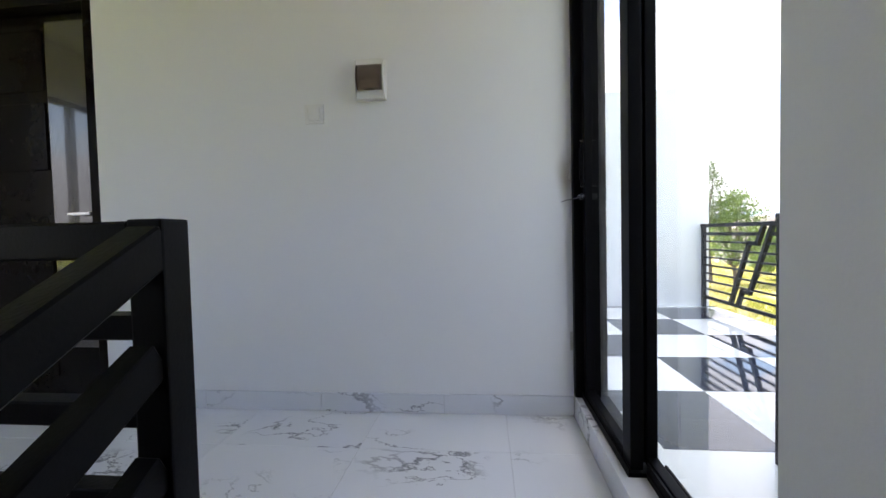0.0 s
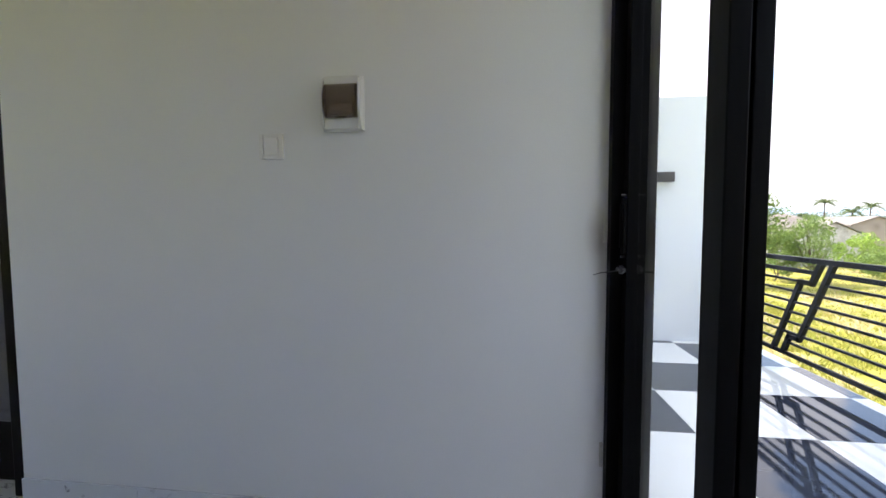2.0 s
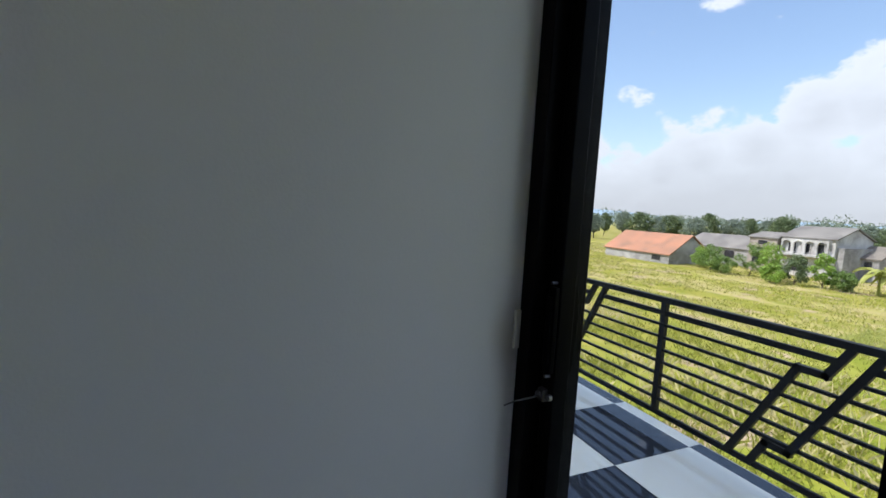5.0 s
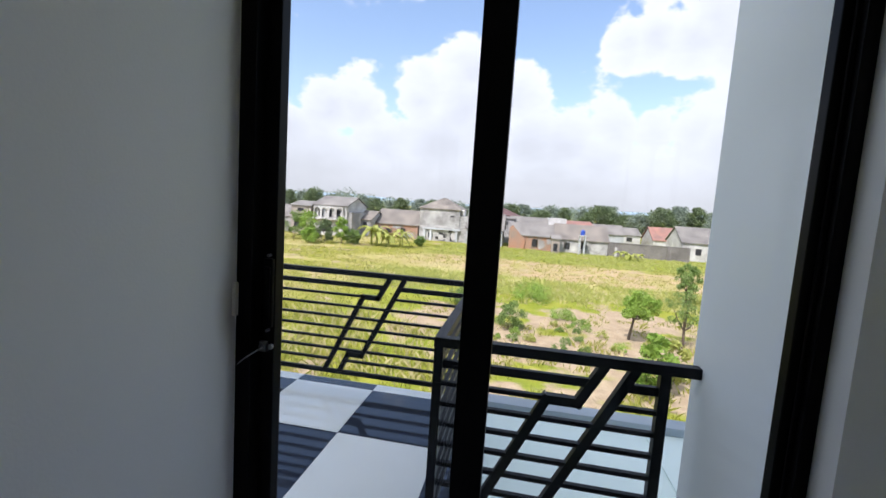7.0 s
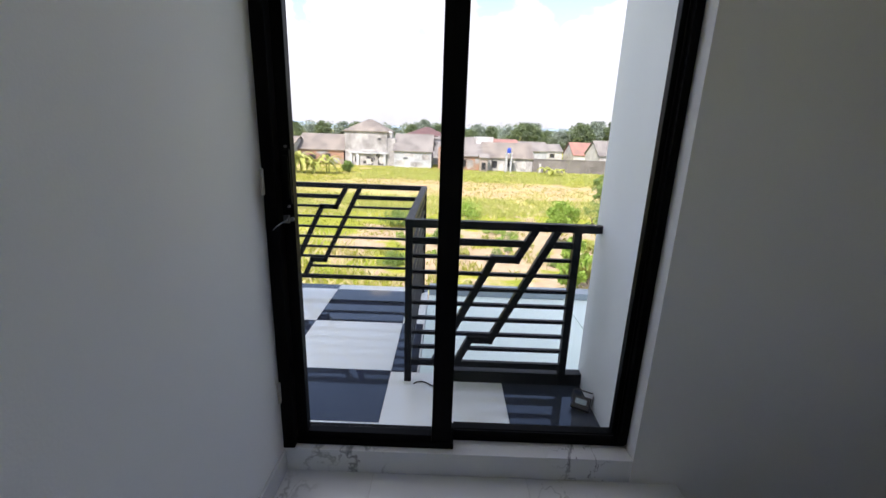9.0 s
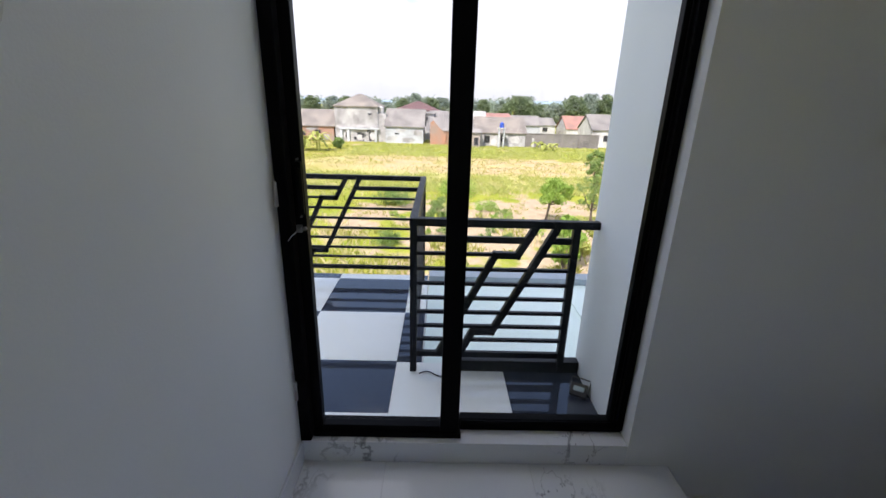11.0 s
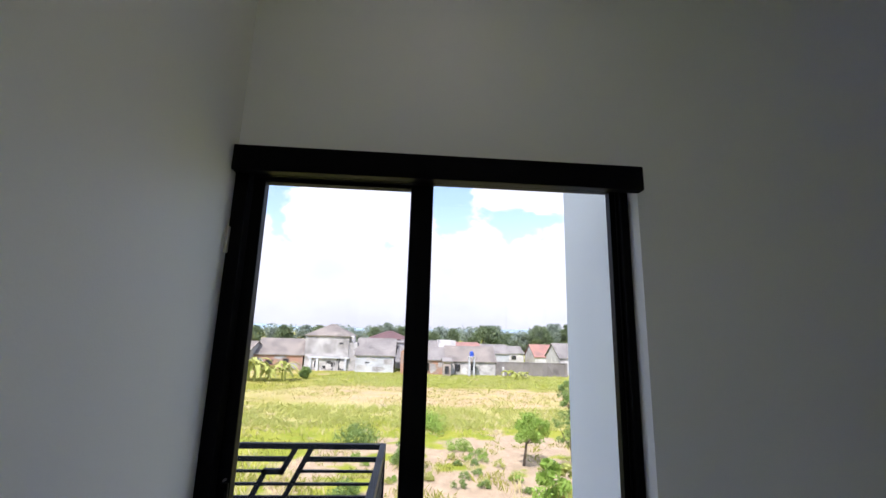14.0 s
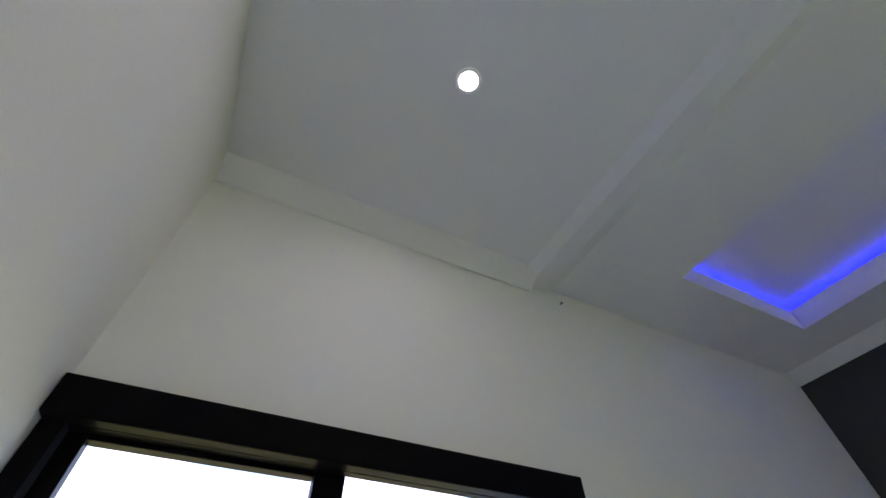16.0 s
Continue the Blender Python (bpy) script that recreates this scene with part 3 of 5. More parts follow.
sw = thing("light_switch", "white single rocker light switch on the wall", "light switch", (0, -1.19, 1.434))
part("plate", boxes((0.0, 0.009, -0.046, 0.046, -0.046, 0.046), bevel=0.003), PLASTIC, sw)
for s0 in (-0.046, 0.03):
    part("frame_strip", boxes((0.0085, 0.013, s0, s0 + 0.016, -0.045, 0.045), bevel=0.002), PLASTIC, sw)
bm = boxes((-0.004, 0.004, -0.027, 0.027, -0.032, 0.032), bevel=0.003)
bmesh.ops.rotate(bm, verts=bm.verts, cent=(0, 0, 0), matrix=Matrix.Rotation(radians(4), 3, "Y"))
bmesh.ops.translate(bm, verts=bm.verts, vec=(0.011, 0, 0))
part("rocker", bm, PLASTIC, sw)

# dark door in its recess
DY0, DY1 = -3.3, -2.34
wd = thing("door_2", "closed dark lacquered wooden door with raised panels", "door", (-0.12, DY1, 0), kind="structure")


def wpart(name, bm, mat, label="", parent=wd):
    bmesh.ops.translate(bm, verts=bm.verts, vec=(0.12, -DY1, 0))
    return part(name, bm, mat, parent, label)


wpart("frame", boxes((-0.14, -0.004, DY1 - 0.055, DY1 - 0.001, 0, 2.12), (-0.14, -0.004, DY0 + 0.001, DY0 + 0.055, 0, 2.12), (-0.14, -0.004, DY0 + 0.055, DY1 - 0.055, 2.06, 2.12), bevel=0.004), WOOD)
leaf2 = wpart("door_leaf", boxes((-0.13, -0.092, DY0 + 0.058, DY1 - 0.058, 0.006, 2.056), bevel=0.002), WOOD)
for z0, z1 in ((0.12, 0.27), (0.33, 0.95), (1.24, 1.6), (1.66, 1.98)):
    wpart("raised_panel", boxes((-0.091, -0.082, DY0 + 0.17, DY1 - 0.38, z0, z1), bevel=0.006), WOOD, "", leaf2)
wpart("lock_stile", boxes((-0.091, -0.083, DY1 - 0.36, DY1 - 0.06, 0.28, 2.05), bevel=0.004), WOODG, "", leaf2)
bm = boxes((-0.083, -0.078, DY1 - 0.115, DY1 - 0.085, 0.93, 1.06), bevel=0.002)
cyl(bm, (-0.08, DY1 - 0.1, 1.0), (-0.03, DY1 - 0.1, 1.0), 0.009)
bar(bm, (-0.034, DY1 - 0.09, 1.0), (-0.034, DY1 - 0.225, 0.998), 0.012, 0.018, 0.003)
wpart("lever_handle", bm, CHROME, "brushed chrome lever handle", leaf2)

# stair railing
SX, SY, ST = 1.516, -0.767, 0.852
sr = thing("stair_railing", "black square steel stair railing with a corner post", "railing", (SX, SY + 0.01, 0.0))
part("corner_post", boxes((-0.021, 0.021, -0.021, 0.021, 0, ST + 0.021), bevel=0.003), STAIRSTEEL, sr)
bm = bmesh.new()
bar(bm, (0, -0.02, ST - 0.002), (0, -2.4, ST - 0.002), 0.04, 0.042, 0.003)
part("handrail", bm, STAIRSTEEL, sr)
bm = bmesh.new()
bar(bm, (0.01, 0, ST - 0.006), (1.7, 0, ST - 1.7 * 0.55), 0.04, 0.046, 0.003)
part("sloping_handrail", bm, STAIRSTEEL, sr)
for k in range(1, 6):
    z = ST - 0.1 * k
    bm = bmesh.new()
    bar(bm, (0, -0.02, z), (0, -2.4, z), 0.03, 0.028, 0.002)
    part("rail_bar", bm, STAIRSTEEL, sr)
    bm = bmesh.new()
    z -= 0.022 * k
    bar(bm, (0.02, 0, z - 0.011), (1.7, 0, z - 1.7 * 0.55), 0.03, 0.042, 0.002)
    part("rail_bar", bm, STAIRSTEEL, sr)
for yy in (-1.2, -2.4):
    part("post", boxes((-0.018, 0.018, yy - 0.018, yy + 0.018, 0, ST), bevel=0.002), STAIRSTEEL, sr)
part("post", boxes((1.68, 1.716, -0.018, 0.018, -6 * 0.165, ST - 1.7 * 0.55), bevel=0.002), STAIRSTEEL, sr)

# stairs: the flight beside the north wall, a half landing, and the flight back down beside the rail
TREAD, RISER, SX0 = 0.30, 0.165, 1.54
stairs = structure("stairs", boxes((SX0 + 5 * TREAD, 3.277, -1.62, -0.002, -1.12, -6 * RISER - 0.014)), GROUT, "white marble stair flights round a half landing", "stairs")
for i in range(5):
    x0, z = SX0 + i * TREAD, -RISER * (i + 1)
    part("step", boxes((x0, x0 + TREAD - 0.001, -0.735, -0.002, z - 0.3, z - 0.014)), WALL, stairs)
    part("tread", boxes((x0 - 0.018, x0 + TREAD - 0.02, -0.735, -0.003, z - 0.0135, z), bevel=0.003), MARBLE, stairs)
    part("riser", boxes((x0 - 0.008, x0 - 0.001, -0.735, -0.003, z + 0.0005, z + RISER - 0.0145)), MARBLE, stairs)
part("landing_tile", boxes((SX0 + 5 * TREAD - 0.018, 3.276, -1.62, -0.003, -6 * RISER - 0.0135, -6 * RISER), bevel=0.003), MARBLE, stairs)
for i in range(5):
    x1, z = SX0 + 5 * TREAD - i * TREAD, -RISER * (i + 7)
    part("step", boxes((x1 - TREAD + 0.001, x1, -1.62, -0.79, z - 0.3, z - 0.014)), WALL, stairs)
    part("tread", boxes((x1 - TREAD + 0.02, x1 + 0.018, -1.62, -0.79, z - 0.0135, z), bevel=0.003), MARBLE, stairs)
structure("stair_wall", boxes((1.42, 1.535, -3.2, -0.74, -3.1, -0.202), (1.42, 3.275, -3.32, -3.2, -3.1, -0.202), (1.42, 1.535, -0.74, 0.0, -3.1, -0.202)), WALL, "plain white sides of the stairwell", "wall")
structure("floor_below", boxes((1.4, 3.5, -3.35, 0.0, -3.2, -3.1)), WHITETILE, "pale tiled floor at the foot of the stairs", "floor")

nail = thing("wall_nail", "small dark nail high on the white wall", "nail", (1.528, 0.0, 3.045))
bm = bmesh.new()
cyl(bm, (0, 0.01, 0), (0, -0.012, 0.002), 0.0025, seg=8)
cyl(bm, (0, -0.012, 0.002), (0, -0.014, 0.002), 0.006, seg=10)
part("shank", bm, DARKSTEEL, nail)
cable = thing("cable", "thin dark cable lying on the balcony tiles", "cable", (0.46, 0.58, BZ))
bm = bmesh.new()
pts = [(0.02 * i, 0.022 * math.sin(i * 0.8), 0.004) for i in range(9)]
for a, b in zip(pts, pts[1:]):
    cyl(bm, a, b, 0.0035, seg=6)
part("lead", bm, BLACKPL, cable)

# ceiling lights
dl = thing("downlight", "round recessed ceiling downlight, lit warm white", "downlight", (0.67, -0.695, ZC1))
bm = bmesh.new()
prof = [(0.027, 0.0), (0.029, -0.004), (0.036, -0.007), (0.041, -0.004), (0.042, 0.0)]
N = 32
rings = [[bm.verts.new((r * math.cos(2 * math.pi * k / N), r * math.sin(2 * math.pi * k / N), z)) for k in range(N)] for r, z in prof]
for r0, r1 in zip(rings, rings[1:]):
    for k in range(N):
        bm.faces.new((r0[k], r0[(k + 1) % N], r1[(k + 1) % N], r1[k]))
bmesh.ops.recalc_face_normals(bm, faces=bm.faces)
part("bezel", bm, PLASTIC, dl, "satin white ring", smooth=True)
bm = bmesh.new()
cyl(bm, (0, 0, -0.001), (0, 0, -0.0045), 0.0275, seg=32)
part("diffuser", bm, LAMP, dl, "lit warm white diffuser")
led = thing("led_strip", "blue LED strip hidden in the ceiling cove, lit", "LED strip", (2.5, -1.8, ZC2 + 0.12))
for row in ((CX0 - 0.05, CX0 - 0.03, CY0, CY1), (CX1 + 0.03, CX1 + 0.05, CY0, CY1), (CX0, CX1, CY1 + 0.03, CY1 + 0.05), (CX0, CX1, CY0 - 0.05, CY0 - 0.03)):
    bm = boxes((row[0], row[1], row[2], row[3], ZC2 + 0.1205, ZC2 + 0.13))
    bmesh.ops.translate(bm, verts=bm.verts, vec=(-2.5, 1.8, -ZC2 - 0.12))
    part("strip", bm, LED, led)

# ---------------------------------------------------------------- land
GZ = -3.3


def field_material():
    """Grass, dry straw and bare earth in uneven patches; the near plot is mostly earth."""
    m = bpy.data.materials.new("field")
    m.use_nodes = True
    n, l = m.node_tree.nodes, m.node_tree.links
    b = n["Principled BSDF"]
    b.inputs["Roughness"].default_value = 0.95
    b.inputs["Specular IOR Level"].default_value = 0.1
    geo = n.new("ShaderNodeNewGeometry")

    def noise_(scale, detail=6.0, stretch_=(1, 1, 1)):
        mp, t = n.new("ShaderNodeMapping"), n.new("ShaderNodeTexNoise")
        mp.inputs["Scale"].default_value = stretch_
        l.new(geo.outputs["Position"], mp.inputs[0])
        t.inputs["Scale"].default_value, t.inputs["Detail"].default_value = scale, detail
        l.new(mp.outputs[0], t.inputs["Vector"])
        return t.outputs["Fac"]

    def ranged(v, a0, a1):
        r = n.new("ShaderNodeMapRange")
        r.interpolation_type = "SMOOTHSTEP"
        r.inputs["From Min"].default_value, r.inputs["From Max"].default_value = a0, a1
        l.new(v, r.inputs["Value"])
        return r.outputs[0]

    def mixed(fac, a0, b0):
        x = n.new("ShaderNodeMix")
        x.data_type = "RGBA"
        l.new(fac, x.inputs["Factor"])
        for sock, v in (("A", a0), ("B", b0)):
            if isinstance(v, tuple):
                x.inputs[sock].default_value = (*v, 1)
            else:
                l.new(v, x.inputs[sock])
        return x.outputs["Result"]

    grass = mixed(ranged(noise_(0.9), 0.35, 0.65), (0.215, 0.23, 0.033), (0.31, 0.285, 0.058))
    straw = mixed(ranged(noise_(1.7), 0.35, 0.65), (0.4, 0.37, 0.12), (0.4, 0.32, 0.16))
    earth = mixed(ranged(noise_(2.5), 0.3, 0.7), (0.43, 0.335, 0.22), (0.34, 0.26, 0.17))
    base_ = mixed(ranged(noise_(0.16, 5.0, (1, 2.2, 1)), 0.47, 0.62), grass, straw)
    # ploughed strips across the field: fresh green, straw stubble, brown earth, green again
    sp = n.new("ShaderNodeSeparateXYZ")
    l.new(geo.outputs["Position"], sp.inputs[0])
    wob = n.new("ShaderNodeMath")
    wob.operation = "MULTIPLY_ADD"
    l.new(noise_(0.22, 6.0, (0.5, 1, 1)), wob.inputs[0])
    wob.inputs[1].default_value = 14.0
    l.new(sp.outputs["Y"], wob.inputs[2])
    fresh = mixed(ranged(noise_(1.1), 0.35, 0.65), (0.2, 0.24, 0.026), (0.285, 0.295, 0.042))
    stub = mixed(ranged(noise_(1.9), 0.3, 0.7), (0.42, 0.36, 0.16), (0.33, 0.33, 0.1))
    soil = mixed(ranged(noise_(0.7), 0.42, 0.66), (0.44, 0.32, 0.19), (0.38, 0.33, 0.13))
    right = ranged(sp.outputs["X"], -13.0, -4.0)
    strips = fresh
    for lo_, hi_, col_ in ((29.0, 31.0, stub), (37.0, 39.0, soil), (46.0, 49.5, fresh)):
        strips = mixed(ranged(wob.outputs[0], lo_, hi_), strips, col_)
    base_ = mixed(right, base_, strips)
    d = n.new("ShaderNodeVectorMath")
    d.operation = "DISTANCE"
    flat = n.new("ShaderNodeMapping")
    flat.inputs["Scale"].default_value = (0.8, 1.0, 0.0)
    l.new(geo.outputs["Position"], flat.inputs[0])
    l.new(flat.outputs[0], d.inputs[0])
    d.inputs[1].default_value = (3.8, 15.0, 0.0)
    near_plot = ranged(d.outputs["Value"], 8.8, 5.2)
    patchy = n.new("ShaderNodeMath")
    patchy.operation = "MULTIPLY_ADD"
    l.new(near_plot, patchy.inputs[0])
    patchy.inputs[1].default_value = 0.2
    l.new(noise_(0.45, 7.0), patchy.inputs[2])
    l.new(mixed(ranged(patchy.outputs[0], 0.6, 0.68), base_, earth), b.inputs["Base Color"])
    bp = n.new("ShaderNodeBump")
    bp.inputs["Strength"].default_value, bp.inputs["Distance"].default_value = 0.8, 0.12
    l.new(noise_(3.5, 8.0), bp.inputs["Height"])
    l.new(bp.outputs[0], b.inputs["Normal"])
    return m


bm = bmesh.new()
bmesh.ops.create_grid(bm, x_segments=1, y_segments=1, size=2500, matrix=Matrix.Translation((0, 0, GZ)))
structure("ground", bm, field_material(), "overgrown field of grass, straw and bare earth", "field")

GREY = material("bare_concrete_render", (0.46, 0.45, 0.43), (0.22, 0.21, 0.2), 0.6, 2.6, 0.9, bump=0.3, spread=0.34)
PALE = material("pale_blue_plaster", (0.52, 0.54, 0.55), (0.32, 0.33, 0.33), 0.5, 2.4, 0.9, bump=0.2, spread=0.4)
WHITE = material("white_plaster", (0.6, 0.59, 0.56), (0.34, 0.32, 0.3), 0.6, 2.4, 0.85, bump=0.2, spread=0.42)
TAN = material("tan_plaster", (0.42, 0.36, 0.31), (0.26, 0.22, 0.19), 0.7, 2.6, 0.9, spread=0.4)
BRICK = material("bare_orange_brick", (0.4, 0.2, 0.12), (0.26, 0.21, 0.17), 0.7, 3.0, 0.95, bump=0.5, spread=0.3)
ROOFG = material("weathered_grey_roof_tile", (0.25, 0.235, 0.21), (0.14, 0.13, 0.12), 0.6, 3.0, 0.9, bump=0.5, spread=0.36)
ROOFB = material("brown_roof_tile", (0.26, 0.23, 0.19), (0.14, 0.125, 0.11), 0.6, 3.0, 0.9, bump=0.5, spread=0.36)
ROOFO = material("orange_roof_tile", (0.46, 0.21, 0.12), (0.26, 0.15, 0.1), 0.6, 3.0, 0.9, bump=0.5, spread=0.36)
ROOFR = material("red_roof_tile", (0.36, 0.17, 0.13), (0.22, 0.13, 0.11), 0.6, 3.0, 0.9, bump=0.5, spread=0.36)
ROOFM = material("maroon_roof_tile", (0.14, 0.075, 0.07), (0.1, 0.06, 0.06), 0.7, 9.0, 0.9, bump=0.4, spread=0.5)
# near-black colour stands in for the shade inside house openings
DARK = material("painted_dark_opening", (0.03, 0.03, 0.035), (0.02, 0.02, 0.022), 2, 20, 0.4)
BLUEP = material("blue_plastic_tank", (0.03, 0.08, 0.4), (0.02, 0.06, 0.3), 3, 20, 0.4)
SOILW = material("stained_garden_wall", (0.24, 0.22, 0.2), (0.12, 0.11, 0.1), 0.5, 4.0, 0.95, bump=0.3, spread=0.5)


def roof_mesh(style, x0, x1, y0, y1, ze, zr, over=0.18, ridge_in=0.0):
    """A pitched roof with thickness. style: gable (ridge along x), hip, or front (ridge along y)."""
    bm = bmesh.new()
    X0, X1_, Y0, Y1 = x0 - over, x1 + over, y0 - over, y1 + over
    cx, cy = (x0 + x1) / 2, (y0 + y1) / 2
    t = 0.12
    if style == "front":
        r = [(cx, Y0, zr), (cx, Y1, zr)]
    elif style == "hip":
        k = min(x1 - x0, y1 - y0) / 2
        r = [(x0 + k * 0.9, cy, zr), (x1 - k * 0.9, cy, zr)]
    else:
        r = [(X0, cy, zr), (X1_, cy, zr)]
    c = [(X0, Y0, ze), (X1_, Y0, ze), (X1_, Y1, ze), (X0, Y1, ze)]
    v = [bm.verts.new(p) for p in c + r]
    if style == "front":
        fs = [(v[0], v[4], v[5], v[3]), (v[4], v[1], v[2], v[5])]
    elif style == "hip":
        fs = [(v[0], v[1], v[5], v[4]), (v[1], v[2], v[5]), (v[2], v[3], v[4], v[5]), (v[3], v[0], v[4])]
    else:
        fs = [(v[0], v[1], v[5], v[4]), (v[2], v[3], v[4], v[5])]
    faces = [bm.faces.new(f) for f in fs]
    ex = bmesh.ops.extrude_face_region(bm, geom=faces)
    bmesh.ops.translate(bm, verts=[g for g in ex["geom"] if isinstance(g, bmesh.types.BMVert)], vec=(0, 0, t))
    bmesh.ops.recalc_face_normals(bm, faces=bm.faces)
    return bm


def house(label, x0, x1, y0, depth, ze, zr, style, wall_mat, roof_mat, openings=(), turn=0.0, roof_label=""):
    """A house with walls from the ground to the eaves, gable ends, a roof and its openings (x, z, width, height)."""
    h = thing("house", label, "house", ((x0 + x1) / 2, y0 + depth / 2, GZ))
    w, d2 = (x1 - x0) / 2, depth / 2
    ze, zr = ze - GZ, zr - GZ
    bm = boxes((-w, w, -d2, d2, -0.3, ze))
    if style in ("gable", "front"):
        if style == "gable":
            tri = [((s, -d2, ze), (s, d2, ze), (s, 0, zr - 0.02)) for s in (-w, w - 0.15)]
            off = (0.15, 0, 0)
        else:
            tri = [((-w, s, ze), (w, s, ze), (0, s, zr - 0.02)) for s in (-d2, d2 - 0.15)]
            off = (0, 0.15, 0)
        for t3 in tri:
            f = bm.faces.new([bm.verts.new(p) for p in t3])
            ex = bmesh.ops.extrude_face_region(bm, geom=[f])
            bmesh.ops.translate(bm, verts=[g for g in ex["geom"] if isinstance(g, bmesh.types.BMVert)], vec=off)
        bmesh.ops.recalc_face_normals(bm, faces=bm.faces)
    part("wall", bm, wall_mat, h)
    if roof_mat:
        part("roof", roof_mesh(style, -w, w, -d2, d2, ze, zr), roof_mat, h, roof_label)
    cx = (x0 + x1) / 2
    for ox, oz, ow, oh in openings:
        bx0 = ox - cx - ow / 2
        zz = oz - GZ
        win = part("window", boxes((bx0, bx0 + ow, -d2 - 0.02, -d2 + 0.05, zz, zz + oh)), DARK, h)
        part("window_frame", boxes((bx0 - 0.07, bx0, -d2 - 0.06, -d2 + 0.02, zz - 0.07, zz + oh + 0.07), (bx0 + ow, bx0 + ow + 0.07, -d2 - 0.06, -d2 + 0.02, zz - 0.07, zz + oh + 0.07),
                                   (bx0, bx0 + ow, -d2 - 0.06, -d2 + 0.02, zz + oh, zz + oh + 0.07), (bx0, bx0 + ow, -d2 - 0.06, -d2 + 0.02, zz - 0.07, zz)), wall_mat, win)
    h.rotation_euler = (0, 0, radians(turn))
    return h


def ragged(h, name, spots, y, mat, seed, label="", rise=0.03):
    """Uneven patches on a house front, of fallen or fresh plaster or painted-dark holes: (x, z, half width, half
    height) each.
    """
    rng = np.random.default_rng(seed)
    for px_, pz_, a_, b_ in spots:
        bm = bmesh.new()
        n_ = 18
        ring = []
        for k in range(n_):
            th = 2 * math.pi * k / n_
            r = 0.72 + 0.4 * rng.random()
            c_, s_ = math.cos(th), math.sin(th)
            sq = max(abs(c_), abs(s_)) ** 0.6
            ring.append(bm.verts.new((px_ + a_ * r * c_ / sq, y - rise, pz_ + b_ * r * s_ / sq)))
        f = bm.faces.new(ring)
        ex = bmesh.ops.extrude_face_region(bm, geom=[f])
        bmesh.ops.translate(bm, verts=[g for g in ex["geom"] if isinstance(g, bmesh.types.BMVert)], vec=(0, rise + 0.02, 0))
        bmesh.ops.recalc_face_normals(bm, faces=bm.faces)
        part(name, bm, mat, h, label)


def arcade(h, x0, x1, n_, z0, z1, y, mat, thick=0.18):
    """A row of round arches cut through a thin wall, set before a dark recess."""
    bm = bmesh.new()
    w = (x1 - x0) / n_
    for i in range(n_):
        a, b = x0 + i * w, x0 + (i + 1) * w
        p_ = 0.13 * w
        rr = (w - 2 * p_) / 2
        zs = z1 - 0.1 * (z1 - z0) - rr
        arch = [(a + p_, z0)] + [((a + b) / 2 - rr * math.cos(math.pi * k / 10), zs + rr * math.sin(math.pi * k / 10)) for k in range(11)] + [(b - p_, z0)]
        outer = [(b, z0), (b, z1), (a, z1), (a, z0)]
        f = bm.faces.new([bm.verts.new((u, y, v)) for u, v in arch + outer])
        ex = bmesh.ops.extrude_face_region(bm, geom=[f])
        bmesh.ops.translate(bm, verts=[g for g in ex["geom"] if isinstance(g, bmesh.types.BMVert)], vec=(0, thick, 0))
    bmesh.ops.recalc_face_normals(bm, faces=bm.faces)
    part("arcade", bm, mat, h, "white plastered arches")


# row of houses along the far side of the field
house("low house with an orange tiled roof and grey walls", -42.5, -32.8, 42, 7, -2.3, 0.0, "gable", GREY, ROOFO, [(-34.5, -3.0, 1.2, 0.6)])
house("long house under a weathered grey roof", -38.5, -30.0, 52, 7, -1.3, 0.25, "gable", GREY, ROOFG, [(-36, -2.4, 1.2, 0.9), (-32.5, -2.4, 1.2, 0.9)])
house("small tan two-storey wing with a grey roof", -29.2, -26.4, 50, 5, 0.35, 0.95, "gable", TAN, ROOFG, [(-27.8, -0.35, 0.9, 0.45), (-28.2, -2.4, 1.0, 0.9)])
h1 = house("white two-storey house with arched balcony and grey roof", -26.2, -21.6, 50.5, 7, 0.6, 1.8, "gable", WHITE, ROOFG, [(-25.2, -0.8, 0.7, 0.9), (-24.0, -0.8, 0.7, 0.9), (-22.8, -0.8, 0.7, 0.9), (-24.5, -2.8, 1.6, 1.2)])
house("low grey house with small windows", -22.6, -19.6, 54, 6, -1.1, 0.1, "gable", GREY, ROOFB, [(-20.4, -1.9, 0.6, 0.6), (-21.7, -2.1, 0.8, 0.5)])
h3 = house("long low brick house with a brown tiled roof", -19.8, -13.4, 56, 7, -1.5, 0.5, "gable", BRICK, ROOFB, [(-15.5, -2.6, 0.7, 0.7), (-17.6, -2.7, 0.9, 0.6)])
h4 = house("unfinished two-storey grey concrete house with a hipped roof", -13.2, -7.6, 56, 7, 1.05, 2.6, "hip", GREY, ROOFB, [(-8.6, 0.1, 0.5, 0.2), (-9.9, -3.2, 0.9, 1.1), (-8.4, -3.2, 0.8, 1.2)])
arcade(h1, -2.2, 1.9, 4, 2.3, 3.8, -3.85, WHITE)
part("balcony_slab", boxes((-2.3, 2.3, -4.3, -3.5, 2.1, 2.3)), WHITE, h1)
# grey box added to darken the gable side that faces away from the sun
part("gable_shade", boxes((2.3, 2.9, -3.2, 2.5, 0, 3.2)), GREY, h1, "grey box standing in for the shaded gable end")
